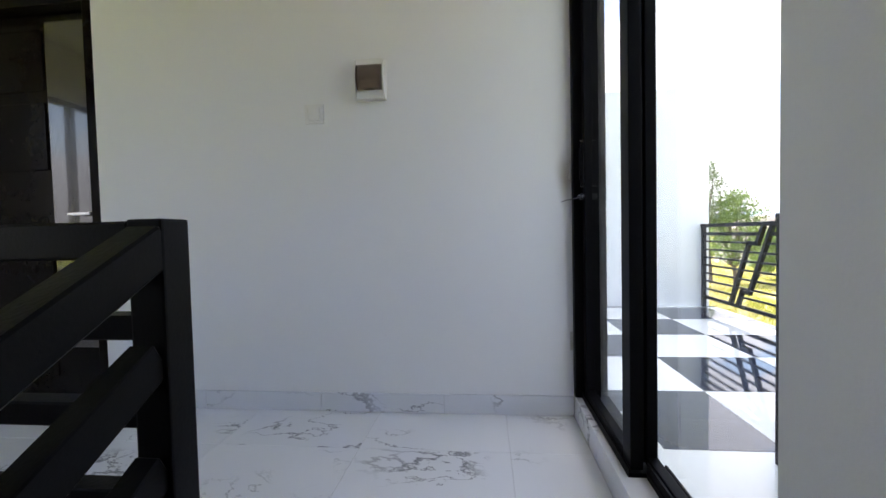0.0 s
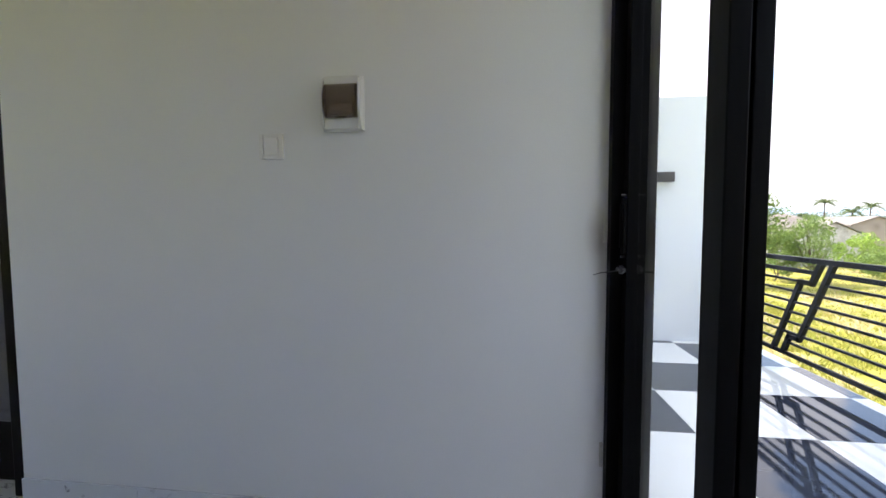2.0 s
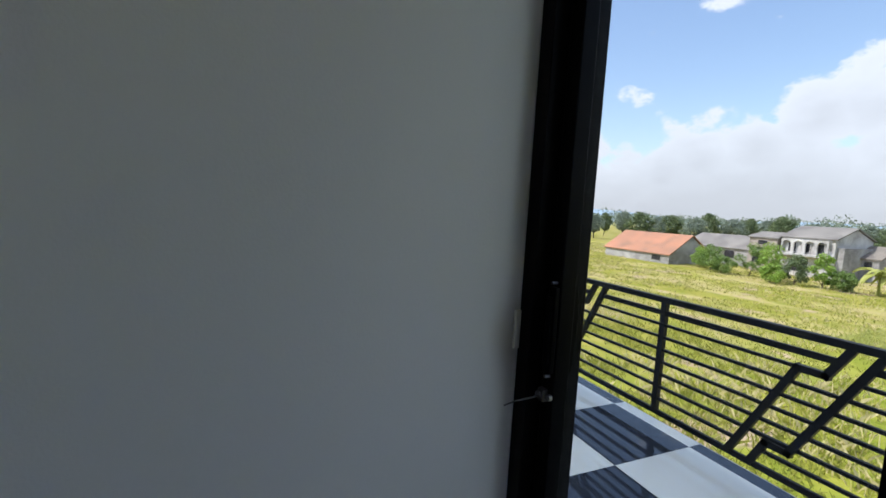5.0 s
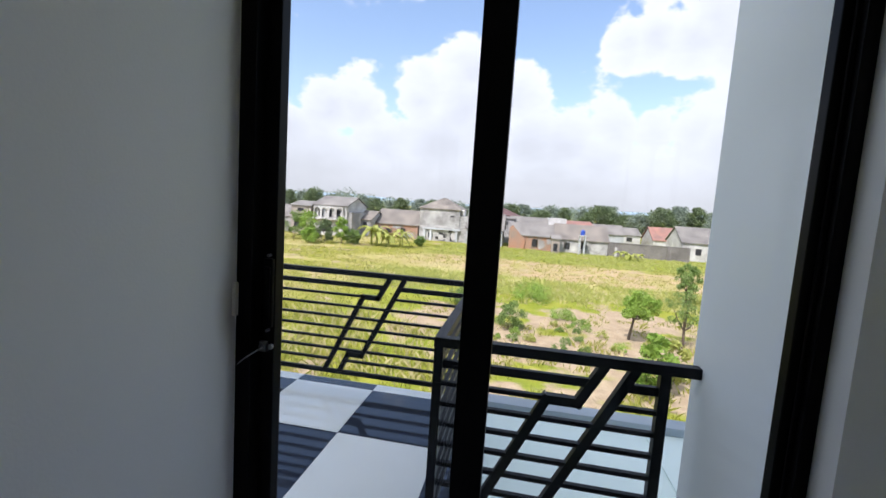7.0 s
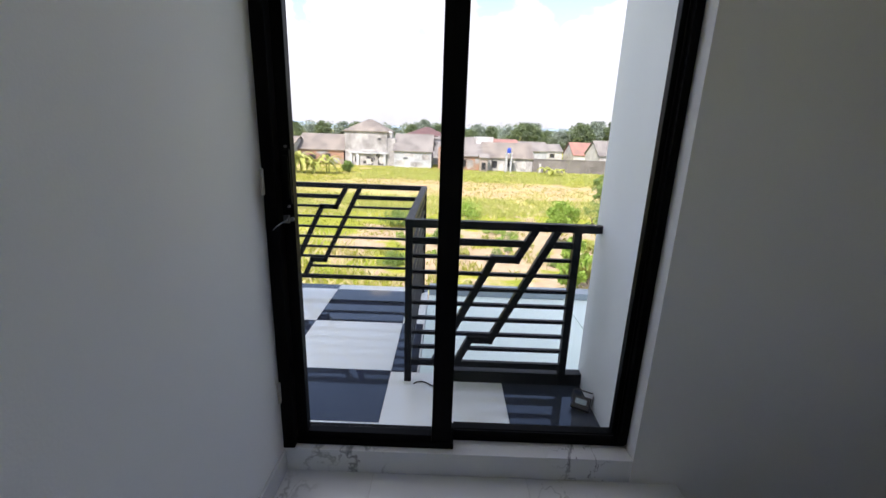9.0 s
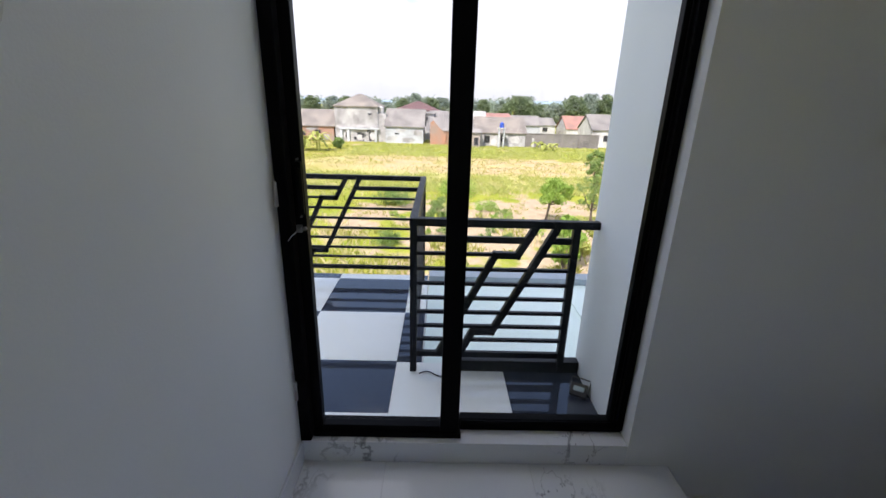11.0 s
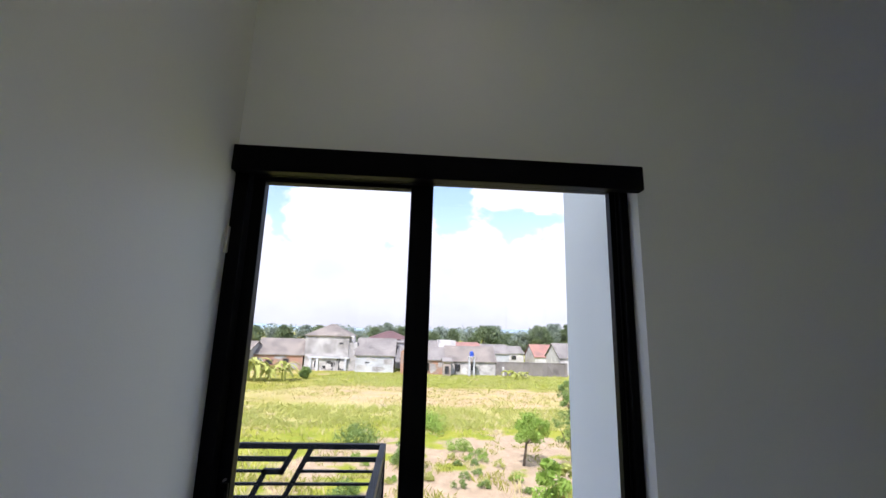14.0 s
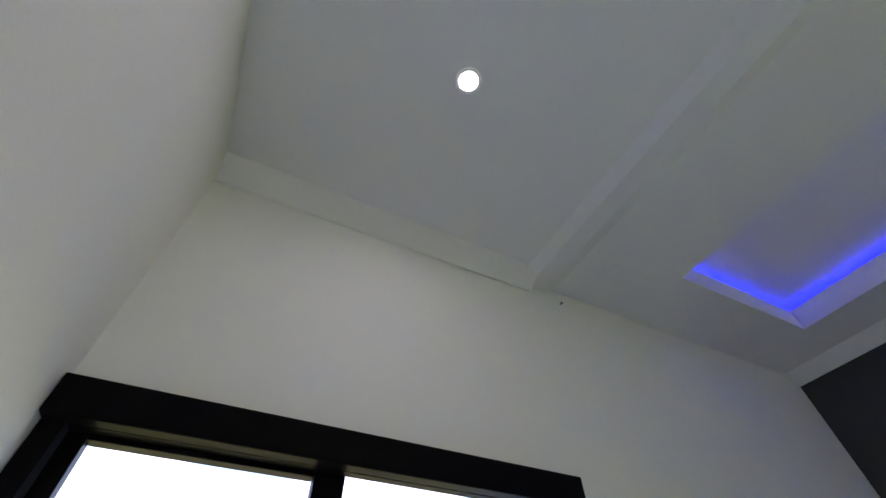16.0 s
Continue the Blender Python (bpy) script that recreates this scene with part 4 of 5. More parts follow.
ragged(h4, "plaster_patch", [(-1.9, 0.9, 0.5, 0.5), (-0.6, 1.2, 0.45, 0.35), (0.3, 0.5, 0.6, 0.4), (1.1, 1.3, 0.5, 0.3), (2.2, 0.8, 0.5, 0.6), (-2.3, 1.9, 0.5, 0.2), (0.4, 2.0, 0.9, 0.18)], -3.5, WHITE, 5, "ragged white plaster")
# no holes are cut; raised near-black patches give the shade
ragged(h4, "dark_hole_patch", [(-1.25, 0.75, 0.3, 0.5), (0.9, 0.8, 0.25, 0.4), (1.6, 1.35, 0.28, 0.22), (-0.2, 0.45, 0.25, 0.22)], -3.5, DARK, 8, "near-black patch standing in for a shaded broken opening", 0.045)
for ax in (-12.4, -11.5, -7.9):
    part("porch_column", boxes((ax + 10.4 - 0.16, ax + 10.4 + 0.16, -3.75, -3.5, 0, 1.55)), PALE, h4, "peeling white porch column")
part("porch_slab", boxes((-2.3, 3.0, -3.8, -3.5, 1.55, 1.75)), PALE, h4)
part("lean_to", boxes((2.8, 3.9, -3.4, 2.0, 0, 3.6)), GREY, h4)
bm = bmesh.new()
cyl(bm, (3.1, -2.6, 3.6), (3.1, -2.6, 4.35), 0.38, seg=14)
cyl(bm, (3.1, -2.6, 4.35), (3.1, -2.6, 4.5), 0.38, 0.15, seg=14)
part("water_tank", bm, WHITE, h4, "white roof water tank", smooth=False)
h5 = house("low pale blue plastered house with a grey tiled roof", -6.5, -1.6, 55, 6, -1.3, 0.85, "gable", PALE, ROOFG, [(-5.0, -2.2, 0.6, 0.18)])
house("house with a wide maroon roof", -7.0, 0.3, 72, 8, 0.6, 2.0, "hip", WHITE, ROOFM, [(-1.6, -1.0, 0.8, 1.2)])
house("narrow grey two-storey house", -1.9, -0.4, 62, 5, 0.3, 0.5, "gable", GREY, ROOFG, [(-1.5, -0.6, 0.5, 0.5), (-0.8, -0.6, 0.5, 0.5)])
h6 = house("half ruined brick house with a sagging grey roof", -0.7, 4.9, 54, 6, -1.6, -0.1, "gable", BRICK, ROOFG, [(2.6, -2.9, 0.7, 1.0)])
house("long shed under a pale grey roof", -0.9, 5.0, 63, 6, -0.4, 0.65, "gable", GREY, ROOFG)
house("white box-shaped house with a flat roof", 4.6, 7.1, 62, 6, 0.85, 0.9, "flat", WHITE, None, [(5.6, -0.9, 0.7, 0.7)])
house("house with a low red roof", 6.2, 11.0, 63.5, 7, -0.1, 0.5, "gable", WHITE, ROOFR)
h7 = house("grey gabled house with a brown roof and stained walls", 5.2, 11.5, 54, 6, -1.7, 0.15, "gable", GREY, ROOFB, [(8.6, -2.7, 0.6, 0.9), (6.6, -2.9, 0.7, 0.9)])
house("small brown timber shed beside a house", 4.6, 5.5, 51.5, 2, -1.6, -1.2, "gable", TAN, ROOFG, [(5.0, -3.0, 0.5, 0.9)])
house("house with a reddish roof and a white gable", 22.8, 29.2, 75, 7, -1.9, 0.25, "gable", WHITE, ROOFR, [(26.0, -2.9, 0.8, 0.7)])
house("white house with a small gable", 15.0, 21.0, 76, 7, -1.4, -0.2, "gable", WHITE, ROOFG, [(17.0, -2.4, 0.9, 0.7), (19.2, -2.4, 0.9, 0.7)])
house("white plastered house with a grey roof", 20.7, 25.5, 56, 6, -1.1, 0.8, "gable", WHITE, ROOFG, [(22.6, -2.5, 0.7, 0.8)])
house("grey house among trees", 11.5, 16.5, 68, 6, -1.2, 0.2, "gable", PALE, ROOFG, [(13.0, -2.3, 0.8, 0.7)])
ragged(h5, "plaster_patch", [(-1.6, 0.6, 0.7, 0.35), (0.5, 0.4, 0.9, 0.3), (1.7, 1.4, 0.6, 0.4), (-0.5, 1.6, 0.7, 0.25)], -3.0, GREY, 15, "stained bare plaster", 0.02)
ragged(h3, "plaster_patch", [(-2.3, 0.9, 0.6, 0.6), (1.9, 0.5, 0.8, 0.4), (0.2, 1.5, 0.7, 0.2)], -3.5, GREY, 16, "grey plaster left on the brick", 0.02)
ragged(h6, "plaster_patch", [(1.2, 0.8, 0.6, 0.6), (2.3, 1.2, 0.35, 0.35), (-1.6, 0.35, 0.7, 0.3)], -3.0, GREY, 17, "grey plaster left on the brick", 0.02)
ragged(h7, "plaster_patch", [(-2.4, 0.8, 0.5, 0.7), (-1.0, 0.5, 0.6, 0.4), (1.8, 0.9, 0.7, 0.5), (0.4, 1.3, 0.5, 0.2)], -3.0, WHITE, 18, "peeling white plaster", 0.02)
bm = bmesh.new()
f = bm.faces.new([bm.verts.new(p) for p in ((-2.8, -3.2, -0.2), (-0.9, -3.2, -0.2), (-0.7, -3.2, 1.3), (-1.5, -3.2, 2.0), (-2.4, -3.2, 3.0), (-2.8, -3.2, 2.7))])
ex = bmesh.ops.extrude_face_region(bm, geom=[f])
bmesh.ops.translate(bm, verts=[g for g in ex["geom"] if isinstance(g, bmesh.types.BMVert)], vec=(0, 0.18, 0))
bmesh.ops.recalc_face_normals(bm, faces=bm.faces)
part("broken_gable", bm, BRICK, h6, "sloping broken brick gable")
# towards the left of the field
house("white house with a tan tiled hip roof", -52.0, -45.0, 27.2, 6, 0.6, 2.1, "hip", WHITE, ROOFB, [(-47.0, -1.0, 1.0, 1.0), (-49.5, -1.0, 1.0, 1.0)])
house("cream house with a brown roof", -66.0, -58.0, 44.5, 6, 0.8, 1.9, "gable", TAN, ROOFB, [(-60, -0.8, 1.0, 1.0)])
house("small white house with a grey roof", -60.0, -53.0, 36, 6, -0.2, 1.2, "gable", WHITE, ROOFG, [(-56, -1.6, 1.0, 0.9)])

gw = thing("garden_wall", "long stained grey garden wall behind the field", "garden wall", (16.2, 54, GZ))
part("wall", boxes((-4.7, 4.6, -0.1, 0.1, -0.3, 1.65)), SOILW, gw)
part("coping", boxes((-4.75, 4.65, -0.16, 0.16, 1.65, 1.75)), SOILW, gw)
for i in range(5):
    part("buttress", boxes((-4.6 + i * 2.25, -4.3 + i * 2.25, -0.2, -0.1, 0, 1.65)), SOILW, gw)
wt = thing("water_tank", "blue plastic water tank on a concrete stand", "water tank", (8.2, 52.6, GZ))
bm = bmesh.new()
cyl(bm, (0, 0, 2.4), (0, 0, 2.9), 0.27, seg=16)
cyl(bm, (0, 0, 2.9), (0, 0, 3.03), 0.27, 0.12, seg=16)
part("tank", bm, BLUEP, wt)
for px_ in (-0.3, 0.3):
    for py_ in (-0.3, 0.3):
        part("stand_post", boxes((px_ - 0.07, px_ + 0.07, py_ - 0.07, py_ + 0.07, 0, 2.3)), PALE, wt)
part("stand_deck", boxes((-0.45, 0.45, -0.45, 0.45, 2.3, 2.4)), GREY, wt)
fp_ = thing("boundary_post", "short white concrete boundary post in the field", "post", (12.3, 53, GZ))
part("post", boxes((-0.12, 0.12, -0.12, 0.12, 0, 1.2), bevel=0.02), WHITE, fp_)

# ---------------------------------------------------------------- plants
BARK = material("bark", (0.12, 0.09, 0.06), (0.07, 0.055, 0.04), 3, 30, 0.95, bump=0.6)


def leaf_material(name, a, b2):
    m = material(name, a, b2, 0.8, 12, 0.6, bump=0.1, island=0.7, spread=0.7, spec=0.25)
    n, l = m.node_tree.nodes, m.node_tree.links
    pb, o = n["Principled BSDF"], n["Material Output"]
    tr, mx = n.new("ShaderNodeBsdfTranslucent"), n.new("ShaderNodeMixShader")
    src = pb.inputs["Base Color"].links[0].from_socket
    l.new(src, tr.inputs["Color"])
    mx.inputs[0].default_value = 0.35
    l.new(pb.outputs[0], mx.inputs[1])
    l.new(tr.outputs[0], mx.inputs[2])
    l.new(mx.outputs[0], o.inputs["Surface"])
    return m


LEAF = leaf_material("fresh_leaf", (0.2, 0.34, 0.05), (0.34, 0.46, 0.1))
LEAFD = leaf_material("dark_leaf", (0.13, 0.18, 0.09), (0.19, 0.24, 0.12))
LEAFM = leaf_material("mid_leaf", (0.14, 0.23, 0.06), (0.24, 0.33, 0.1))
LEAFY = leaf_material("yellow_leaf", (0.36, 0.4, 0.09), (0.48, 0.49, 0.16))
# paler and greyer than the other leaves: distance haze mixed into the colour
HAZE = leaf_material("haze_paled_leaf", (0.2, 0.25, 0.2), (0.27, 0.32, 0.25))
GRASS = leaf_material("grass_blade", (0.26, 0.295, 0.042), (0.4, 0.385, 0.085))
STRAW = leaf_material("straw_blade", (0.55, 0.48, 0.22), (0.66, 0.58, 0.32))


def leaves(rng, centres, radii, per, size, flat=0.8, shape=1.0):
    """Bent leaf blades scattered through clumps; uneven and open at the rim."""
    vs, fs = [], []
    for c, r in zip(centres, radii):
        p = rng.normal(size=(per, 3))
        p /= np.linalg.norm(p, axis=1)[:, None]
        p *= (rng.random((per, 1)) ** 0.45) * r
        p[:, 2] *= flat
        for q in p + c:
            d = rng.normal(size=3)
            d /= np.linalg.norm(d)
            u = np.cross(d, rng.normal(size=3))
            u /= np.linalg.norm(u) + 1e-9
            s = size * (0.6 + 0.8 * rng.random())
            k = len(vs)
            droop = np.array((0, 0, -0.25 * s))
            vs += [q - d * s * 0.5, q + u * s * 0.21 * shape, q + d * s * 0.55 + droop, q - u * s * 0.21 * shape]
            fs += [(k, k + 1, k + 2), (k, k + 2, k + 3)]
    me = bpy.data.meshes.new("leaves")
    me.from_pydata([tuple(v) for v in vs], [], fs)
    return me


def tree(label, at, height, spread, seed, clumps=14, per=60, size=0.3, mat=LEAFM, trunk=0.35, bare=0.35, name="tree", category="tree", group=""):
    """A tapered trunk with limbs that carry leaf clumps of uneven size."""
    rng = np.random.default_rng(seed)
    tr = thing(name, label, category, at, group)
    bm = bmesh.new()
    lean = rng.normal(size=2) * 0.05 * height
    fork = np.array((lean[0] * 0.5, lean[1] * 0.5, height * bare))
    r0 = trunk * height * 0.07
    cyl(bm, (0, 0, -0.1), tuple(fork), r0, r0 * 0.7, 8)
    centres, radii = [], []
    for i in range(clumps):
        a = 2.4 * i + rng.random()
        k = (i + 0.5) / clumps
        rad = spread * math.sqrt(max(0.05, 1 - (2 * k - 0.9) ** 2)) * (0.45 + 0.55 * rng.random())
        z = height * (bare + (1 - bare) * (0.12 + 0.82 * k))
        c = np.array((lean[0] + rad * 0.75 * math.cos(a), lean[1] + rad * 0.75 * math.sin(a), z))
        centres.append(c)
        radii.append(spread * (0.24 + 0.2 * rng.random()))
        if i % 2 == 0:
            mid = fork + (c - fork) * 0.5 + np.array((0, 0, -0.04 * height))
            cyl(bm, tuple(fork), tuple(mid), r0 * 0.5, r0 * 0.34, 6)
            cyl(bm, tuple(mid), tuple(c), r0 * 0.34, r0 * 0.1, 6)
    part("trunk", bm, BARK, tr)
    me = leaves(rng, centres, radii, int(per * 2.3), size * 0.6)
    me.materials.append(mat)
    cr = new("crown", me)
    cr.parent = tr
    return tr


def bush(label, at, height, spread, seed, clumps=8, per=70, size=0.2, mat=LEAF, shape=1.0):
    return tree(label, at, height, spread, seed, clumps, per, size, mat, 0.25, 0.08, "bush", "bush")


def banana(at, seed, h=2.4):
    """A clump of banana plants: pale stems with long arching leaves."""
    rng = np.random.default_rng(seed)
    tr = thing("banana_plant", "yellow-green banana plants with long arching leaves", "banana plant", at)
    bm = bmesh.new()
    vs, fs = [], []
    for s in range(4):
        ox, oy = rng.normal(size=2) * 0.7
        hh = h * (0.5 + 0.3 * rng.random())
        cyl(bm, (ox, oy, -0.1), (ox, oy, hh * 0.6), 0.1, 0.06, 8)
        for i in range(8):
            a = 0.8 * i + rng.random()
            ln = h * (0.5 + 0.25 * rng.random())
            up = 0.5 + 0.6 * rng.random()
            dirn, sidev = np.array((math.cos(a), math.sin(a), 0)), np.array((-math.sin(a), math.cos(a), 0))
            prev = None
            for j in range(7):
                t = j / 6
                p = np.array((ox, oy, hh * 0.6)) + dirn * ln * t * 0.8 + np.array((0, 0, ln * (up * t - 0.95 * t * t)))
                w = 0.24 * math.sin(math.pi * (0.08 + 0.9 * t)) + 0.01
                k = len(vs)
                vs += [p - sidev * w + np.array((0, 0, 0.06)), p, p + sidev * w + np.array((0, 0, 0.06))]
                if prev is not None:
                    fs += [(prev, k, k + 1, prev + 1), (prev + 1, k + 1, k + 2, prev + 2)]
                prev = k
    part("stem", bm, LEAFY, tr)
    me = bpy.data.meshes.new("fronds")
    me.from_pydata([tuple(v) for v in vs], [], fs)
    me.materials.append(LEAFY)
    fo = new("fronds", me)
    fo.parent = tr
    return tr


tree("young leafy tree with a bright green crown in the field", (5.2, 16.3, GZ), 1.9, 0.95, 3, 14, 60, 0.22, LEAF, 0.45, 0.45)
tree("thin young tree with sparse drooping leaves", (7.05, 15.9, GZ), 2.25, 0.7, 4, 11, 34, 0.18, LEAFM, 0.4, 0.3)
tree("small round tree at the edge of the field", (10.3, 24.8, GZ), 2.4, 0.9, 5, 12, 55, 0.26, LEAFM, 0.4, 0.3)
bush("low round green bush on bare earth", (0.5, 15.6, GZ), 1.15, 0.75, 6, 9, 70, 0.16, LEAFM)
bush("broad bright green bush close to the house", (4.35, 10.4, GZ), 1.9, 0.6, 7, 10, 45, 0.3, LEAF)
bush("yellow-green shrub beside the canopy", (5.3, 11.6, GZ), 1.5, 0.55, 8, 8, 40, 0.28, LEAFY)
bush("spreading green weed on the bare plot", (-1.2, 12.8, GZ), 0.45, 0.6, 9, 8, 60, 0.13, LEAFM)
bush("low leafy weeds beside the bare plot", (1.6, 22.0, GZ), 0.8, 1.5, 10, 9, 70, 0.2, LEAF)
bush("dense green bush in the field", (-1.7, 19.0, GZ), 0.8, 1.1, 11, 10, 60, 0.2, LEAFM)
bush("low green bush in the field", (2.9, 18.2, GZ), 0.4, 0.8, 12, 9, 60, 0.13, LEAF)
for i, (bx_, by_, bh, bs, mt) in enumerate(((-24.8, 43, 3.2, 1.7, LEAFM), (-22.3, 42, 3.4, 1.6, LEAF), (-20.2, 41.5, 2.6, 1.3, LEAFD), (-18.4, 42, 2.9, 1.1, LEAF),
                                            (-28.5, 43, 2.6, 1.6, LEAFM), (-21.2, 40, 1.6, 1.3, LEAF), (-17.0, 42, 1.6, 1.2, LEAFM), (-30.5, 44, 2.2, 1.5, LEAF), (-10.7, 46, 1.2, 0.8, LEAFM), (-26.5, 41.5, 1.7, 1.5, LEAFM))):
    bush("tall leafy shrub in front of the houses", (bx_, by_, GZ), bh, bs, 30 + i, 10, 70, 0.34, mt)["group"] = "shrubs before the houses"
banana((-14.9, 43, GZ), 50, 3.5)
banana((-13.2, 43.5, GZ), 51, 2.9)
banana((12.9, 50.5, GZ), 52, 1.6)
tree("leafy green tree at the field's edge beside the balcony", (-30, 17.4, GZ), 6.8, 2.5, 60, 30, 95, 0.34, LEAFM, 0.35, 0.2)
tree("tall open tree beyond the balcony wall", (-30.5, 15.9, GZ), 9.0, 2.0, 61, 20, 60, 0.34, LEAFD, 0.3, 0.5)
tree("broad leafy tree in the field", (-32, 22.7, GZ), 4.9, 2.2, 62, 22, 60, 0.34, LEAFM, 0.35, 0.2)
bush("leafy green bush beside a tree", (-33.5, 20.8, GZ), 3.8, 1.6, 63, 12, 80, 0.36, LEAFM)
bush("leafy green bush in the field", (-40, 32, GZ), 3.4, 2.4, 64, 12, 80, 0.4, LEAF)
bush("low bush in the field", (-36, 30, GZ), 2.0, 2.0, 65, 10, 70, 0.36, LEAFM)

wr = np.random.default_rng(77)
for i in range(34):
    wx_, wy_ = 3.4 + 3.4 * wr.normal() * 0.8, 14.6 + 2.3 * wr.normal()
    low_ = 0.5 + 0.5 * wr.random()
    bush("small green weed sprouting on the bare plot", (wx_, wy_, GZ), 0.3 * low_, 0.42 * low_, 90 + i, 6, 26, 0.1, (LEAFM, LEAF, LEAFY)[i % 3])["group"] = "weeds on the bare plot"

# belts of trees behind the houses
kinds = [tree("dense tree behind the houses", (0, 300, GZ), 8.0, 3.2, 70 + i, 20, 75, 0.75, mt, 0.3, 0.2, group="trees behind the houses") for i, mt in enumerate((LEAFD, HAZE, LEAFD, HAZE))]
rng = np.random.default_rng(5)
rows_ = []
for i in range(52):
    a = -68 + 96 * (i + 0.5 * rng.random()) / 52
    dist = 82 + 50 * rng.random()
    top_ = 1.9 + 2.4 * rng.random() * rng.random()
    if 17 < a < 24:
        top_ += 2.0
    if abs(a - 10) < 0.9:
        top_ += 0.9
    rows_.append((dist * math.sin(radians(a)), dist * math.cos(radians(a)), (top_ - GZ + 0.03 * (dist - 90)) / 8.0))
for i, (tx, ty, sc) in enumerate(rows_):
    k = kinds[i % 4]
    wide = 0.9 + 0.7 * rng.random()
    m = Matrix.LocRotScale((tx, ty, GZ), Euler((0, 0, 6.28 * rng.random())), (sc * wide, sc * wide, sc))
    if i < 4:
        kinds[i].matrix_basis = m
    else:
        c = copy_thing(k, m)
        c.scale = (sc * wide, sc * wide, sc)
# coconut palm in the far belt
def palm(at, h, seed):
    rng = np.random.default_rng(seed)
    tr = thing("palm", "tall coconut palm with drooping fronds", "palm tree", at)
    bm = bmesh.new()
    cyl(bm, (0, 0, -0.1), (0.2, 0, h), 0.18, 0.11, 8)
    part("trunk", bm, BARK, tr)
    vs, fs = [], []
    for i in range(26):
        a, e = i * 2.4, radians(-15 + 85 * rng.random())
        out_ = np.array((math.cos(a) * math.cos(e), math.sin(a) * math.cos(e), math.sin(e)))
        across = np.array((-math.sin(a), math.cos(a), 0.0))
        ln = 1.9 + 0.7 * rng.random()
        for j in range(12):
            t = j / 11
            p = np.array((0.2, 0, h)) + out_ * ln * t - np.array((0, 0, 1.3 * t * t))
            for sd in (-1, 1):
                q = p + across * sd * 0.4 * (1 - 0.6 * t) + out_ * 0.2 - np.array((0, 0, 0.28))
                k = len(vs)
                vs += [p, p + out_ * 0.2, q]
                fs += [(k, k + 1, k + 2)]
    me = bpy.data.meshes.new("fronds")
    me.from_pydata([tuple(v) for v in vs], [], fs)
    me.materials.append(LEAFD)
    fo = new("fronds", me)
    fo.parent = tr
palm((-100, 70.6, GZ), 9.0, 1)
palm((-84, 64, GZ), 6.5, 2)
palm((-98, 78, GZ), 8.0, 3)

# woodland in the distance and hills, with haze put into their colours
rng = np.random.default_rng(11)
cs, rs = [], []
for i in range(420):
    a = radians(-80 + 125 * rng.random())
    dist = 150 + 120 * rng.random()
    cs.append(np.array((dist * math.sin(a), dist * math.cos(a), GZ + 3.2 + 3.4 * rng.random())))
    rs.append(2.2 + 2.2 * rng.random())
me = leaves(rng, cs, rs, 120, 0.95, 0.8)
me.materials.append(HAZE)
tagged(new("far_wood", me), "distant belt of green trees, haze painted into their colour", "wood", kind="stuff")
# the blue of the air is painted into the hills' base colour
HILL = material("hill_haze_colour", (0.27, 0.36, 0.45), (0.24, 0.33, 0.41), 0.003, 0.02, 1.0, bump=0.0)
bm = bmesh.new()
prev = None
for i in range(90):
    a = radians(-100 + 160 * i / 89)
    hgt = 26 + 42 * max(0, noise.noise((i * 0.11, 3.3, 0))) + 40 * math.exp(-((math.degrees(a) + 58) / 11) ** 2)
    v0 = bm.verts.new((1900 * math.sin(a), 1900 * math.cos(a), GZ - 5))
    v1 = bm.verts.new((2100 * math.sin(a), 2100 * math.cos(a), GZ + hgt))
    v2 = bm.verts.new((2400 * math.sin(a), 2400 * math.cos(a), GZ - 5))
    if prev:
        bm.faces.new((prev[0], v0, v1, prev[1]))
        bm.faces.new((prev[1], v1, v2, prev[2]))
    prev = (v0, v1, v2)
structure("backdrop", bm, HILL, "hills coloured pale blue for distance haze", "hills")

# grass of the field
def blades(name, label, n_tufts, mat, seed, hmin, hmax, wid, where):
    rng = np.random.default_rng(seed)
    vs, fs = [], []
    made = 0
    while made < n_tufts:
        yy = 4.0 + 56.0 * rng.random() ** 1.25
        xx = (-1.75 * yy - 4) + (2.3 * yy + 9) * rng.random()
        if not where(xx, yy, noise.noise((xx * 0.14, yy * 0.3, seed)), noise.noise((xx * 0.6, yy * 0.6, seed + 9.0))):
            continue
        made += 1
        big = 1.0 + yy * 0.012
        for b_ in range(4):
            a = 6.283 * rng.random()
            hh = (hmin + (hmax - hmin) * rng.random()) * (0.7 + 0.6 * rng.random()) * (1.0 if yy < 16 else 0.6)
            ox, oy = rng.normal(size=2) * 0.12 * big
            w = wid * big
            lx, ly = rng.normal(size=2) * 0.35 * hh
            k = len(vs)
            p = (xx + ox, yy + oy)
            ca, sa = math.cos(a) * w, math.sin(a) * w
            vs += [(p[0] - ca, p[1] - sa, GZ), (p[0] + ca, p[1] + sa, GZ), (p[0] + lx * 0.5 + ca * 0.6, p[1] + ly * 0.5 + sa * 0.6, GZ + hh * 0.62), (p[0] + lx * 1.4, p[1] + ly * 1.4, GZ + hh)]
            fs += [(k, k + 1, k + 2), (k, k + 2, k + 3)]
    me = bpy.data.meshes.new(name)
    me.from_pydata(vs, [], fs)
    me.materials.append(mat)
    tagged(new(name, me), label, "grass", kind="stuff")


in_plot = lambda x, y: ((x * 0.8 - 3.8) ** 2 + (y - 15) ** 2) < 6.3 ** 2
blades("grass", "rough green grass and weeds of the field", 26000, GRASS, 1, 0.1, 0.26, 0.016, lambda x, y, a, b2: (a < 0.12 and not in_plot(x, y)) or b2 > 0.16)
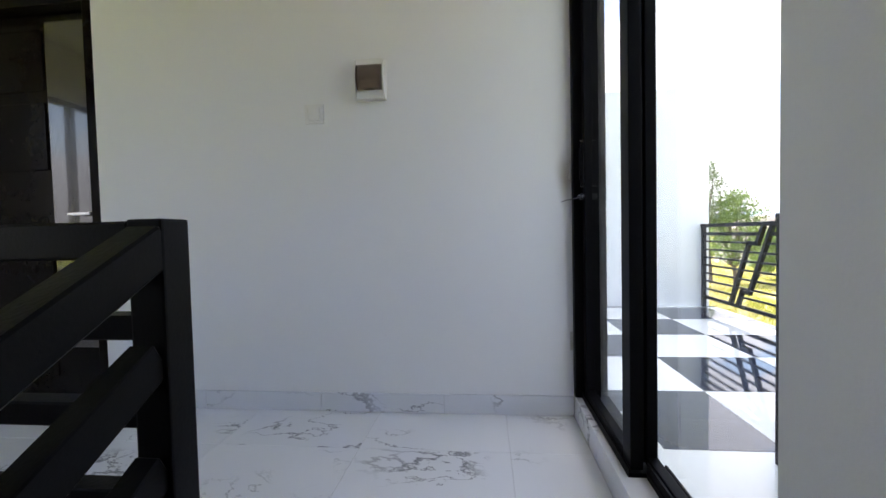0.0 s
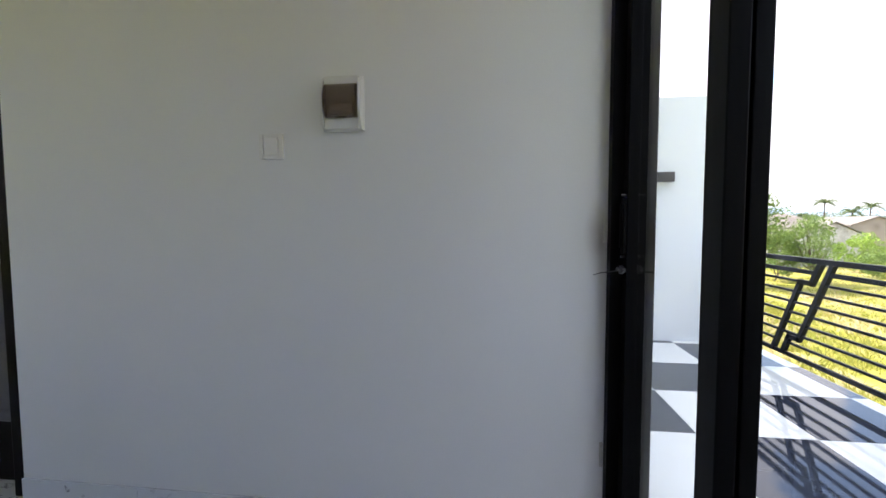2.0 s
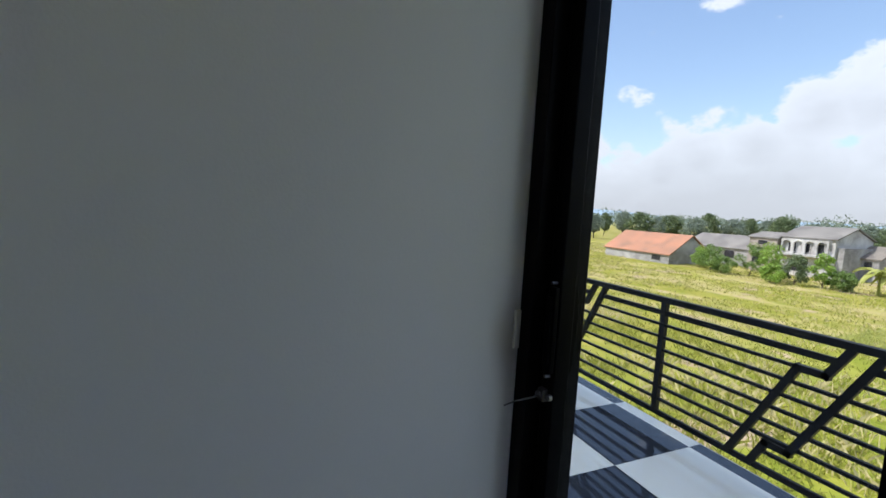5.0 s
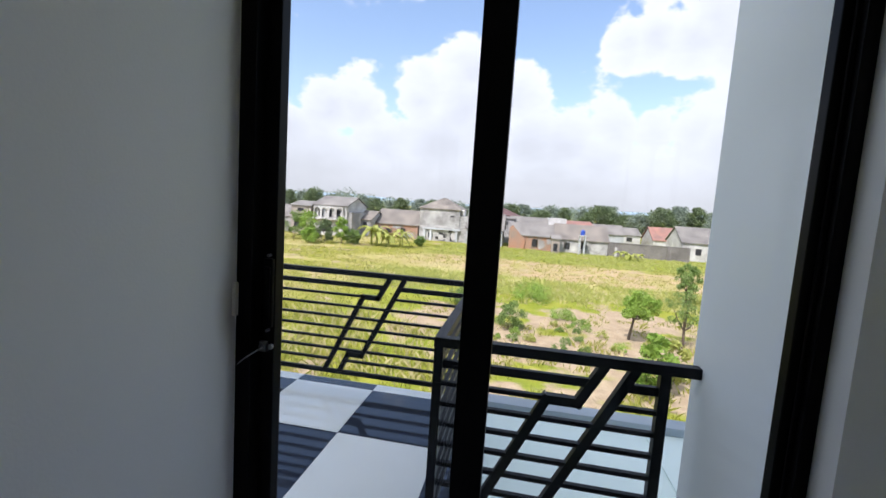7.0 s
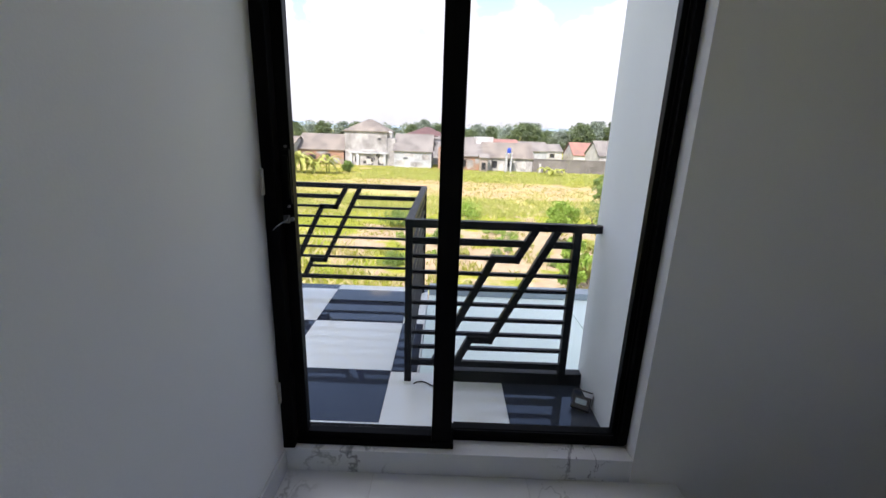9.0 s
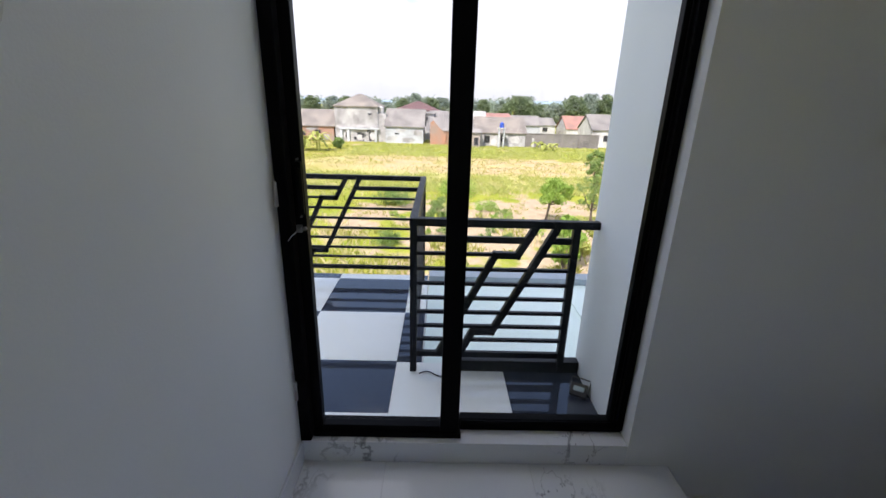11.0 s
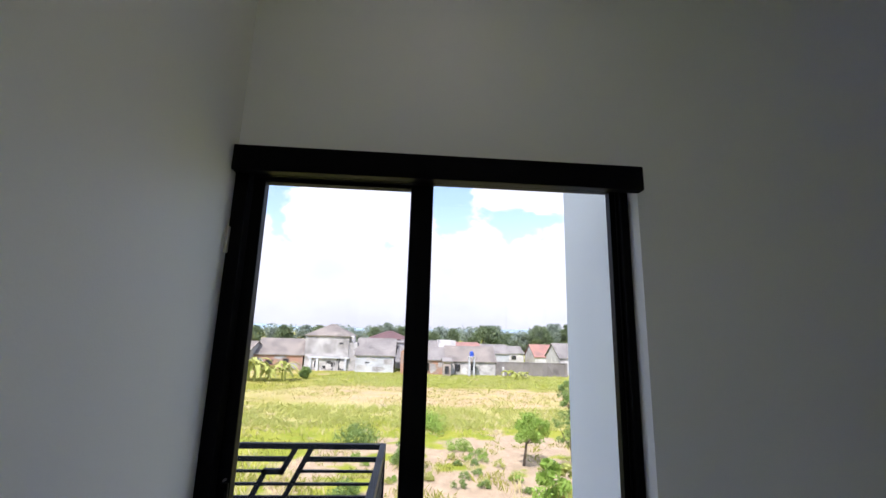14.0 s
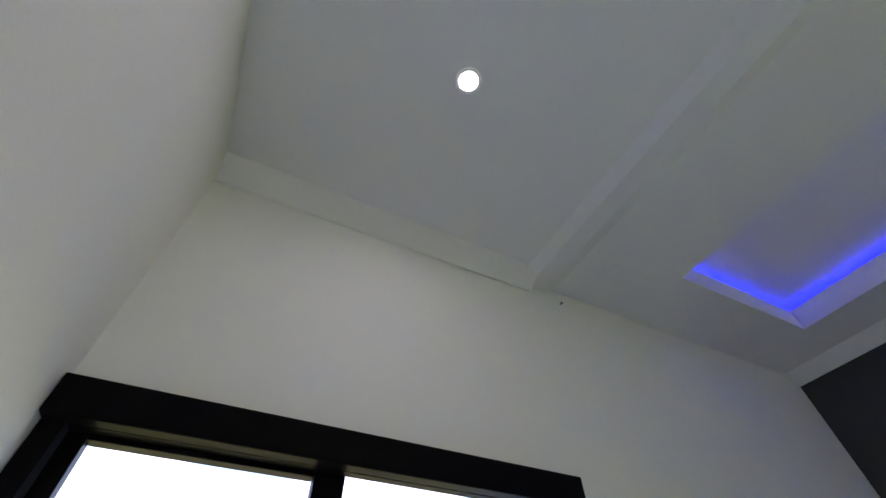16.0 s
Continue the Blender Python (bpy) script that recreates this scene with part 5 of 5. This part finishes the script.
blades("dry_grass", "dry straw-coloured grass stalks", 7000, STRAW, 2, 0.15, 0.4, 0.012, lambda x, y, a, b2: (a > 0.02 and not in_plot(x, y)) or b2 > 0.42)
blades("maize", "rows of young yellow-green maize plants", 8000, LEAFY, 3, 0.2, 0.45, 0.015, lambda x, y, a, b2: (22.5 < y < 29 or 40 < y < 53) and x > -9 and b2 > -0.25)

# ---------------------------------------------------------------- floor tiles, skirting and balcony tiles
def tile_mesh(name, w, d, h, mat, bev=0.0015):
    bm = bmesh.new()
    box(bm, 0, w, 0, d, -h, 0)
    top = [e for e in bm.edges if all(v.co.z > -1e-5 for v in e.verts)]
    bmesh.ops.bevel(bm, geom=top, offset=bev, segments=1, affect="EDGES")
    return mesh(name, bm, mat)


def lay(owner, me, x, y, z):
    ob = new("tile", me)
    ob.location = (x, y, z)
    ob.parent = owner
    return ob


shared = {}
def piece(w, d, h, mat):
    key = (round(w, 3), round(d, 3), mat.name)
    if key not in shared:
        shared[key] = tile_mesh("tile", w, d, h, mat)
    return shared[key]


floor_ob = bpy.data.objects["floor"]
G = 0.0012
xs = [-1.0] + [round(0.35 - 0.6 + 0.6 * i, 3) for i in range(0, 7)] + [3.275]
ys = [round(-0.91 + 0.6 * j, 3) for j in range(-7, 2)] + [0.0]
for x0, x1 in zip(xs, xs[1:]):
    x1 = min(x1, 3.275)
    for y0, y1 in zip(ys, ys[1:]):
        y1 = min(y1, 0.0)
        if y1 - y0 < 0.05 or x1 - x0 < 0.05:
            continue
        if x0 > 1.4 and y1 > -3.2:
            if x0 > 1.54:
                continue
        x1c = 1.54 if x0 < 1.54 < x1 and y1 > -3.2 else x1
        if x0 < 0 and not (-3.6 < y0 < -2.0):
            if x1 <= 0:
                continue
            lay(floor_ob, piece(x1c - G, y1 - y0 - G, 0.011, MARBLE), 0.0, y0, 0.0)
            continue
        lay(floor_ob, piece(x1c - x0 - G, y1 - y0 - G, 0.011, MARBLE), x0, y0, 0.0)

balc = bpy.data.objects["balcony"]
bx = [-2.75] + [round(-0.273 + 0.6 * i, 3) for i in range(-4, 4)]
by = [0.15, 0.703, 1.3, 1.9, 2.0]
for i in range(len(bx) - 1):
    for j in range(4):
        x0, x1, y0, y1 = bx[i], bx[i + 1], by[j], by[j + 1]
        if j == 0:
            x1 = min(x1, 1.345)
            y1 = y1 if x0 < 0.3 else 0.69
        else:
            x1 = min(x1, 0.47)
        if x1 - x0 < 0.03:
            continue
        ii = i - 5
        black = (ii + j) % 2 == 0
        lay(balc, piece(x1 - x0 - G, y1 - y0 - G, 0.0075, BLACKTILE if black else WHITETILE), x0, y0, BZ)

# skirting
base = structure("baseboard", boxes((0.0, 0.004, -2.338, -0.0, 0.001, 0.09)), GROUT, "white marble skirting strip", "skirting")
y = -0.002
for y0 in (-0.6, -1.2, -1.8, -2.338):
    ob = new("skirting_tile", mesh("skirting_tile", boxes((0.0045, 0.0125, y0 + 0.001, y - 0.001, 0.001, 0.092), bevel=0.0015), MARBLE))
    ob.parent = base
    y = y0
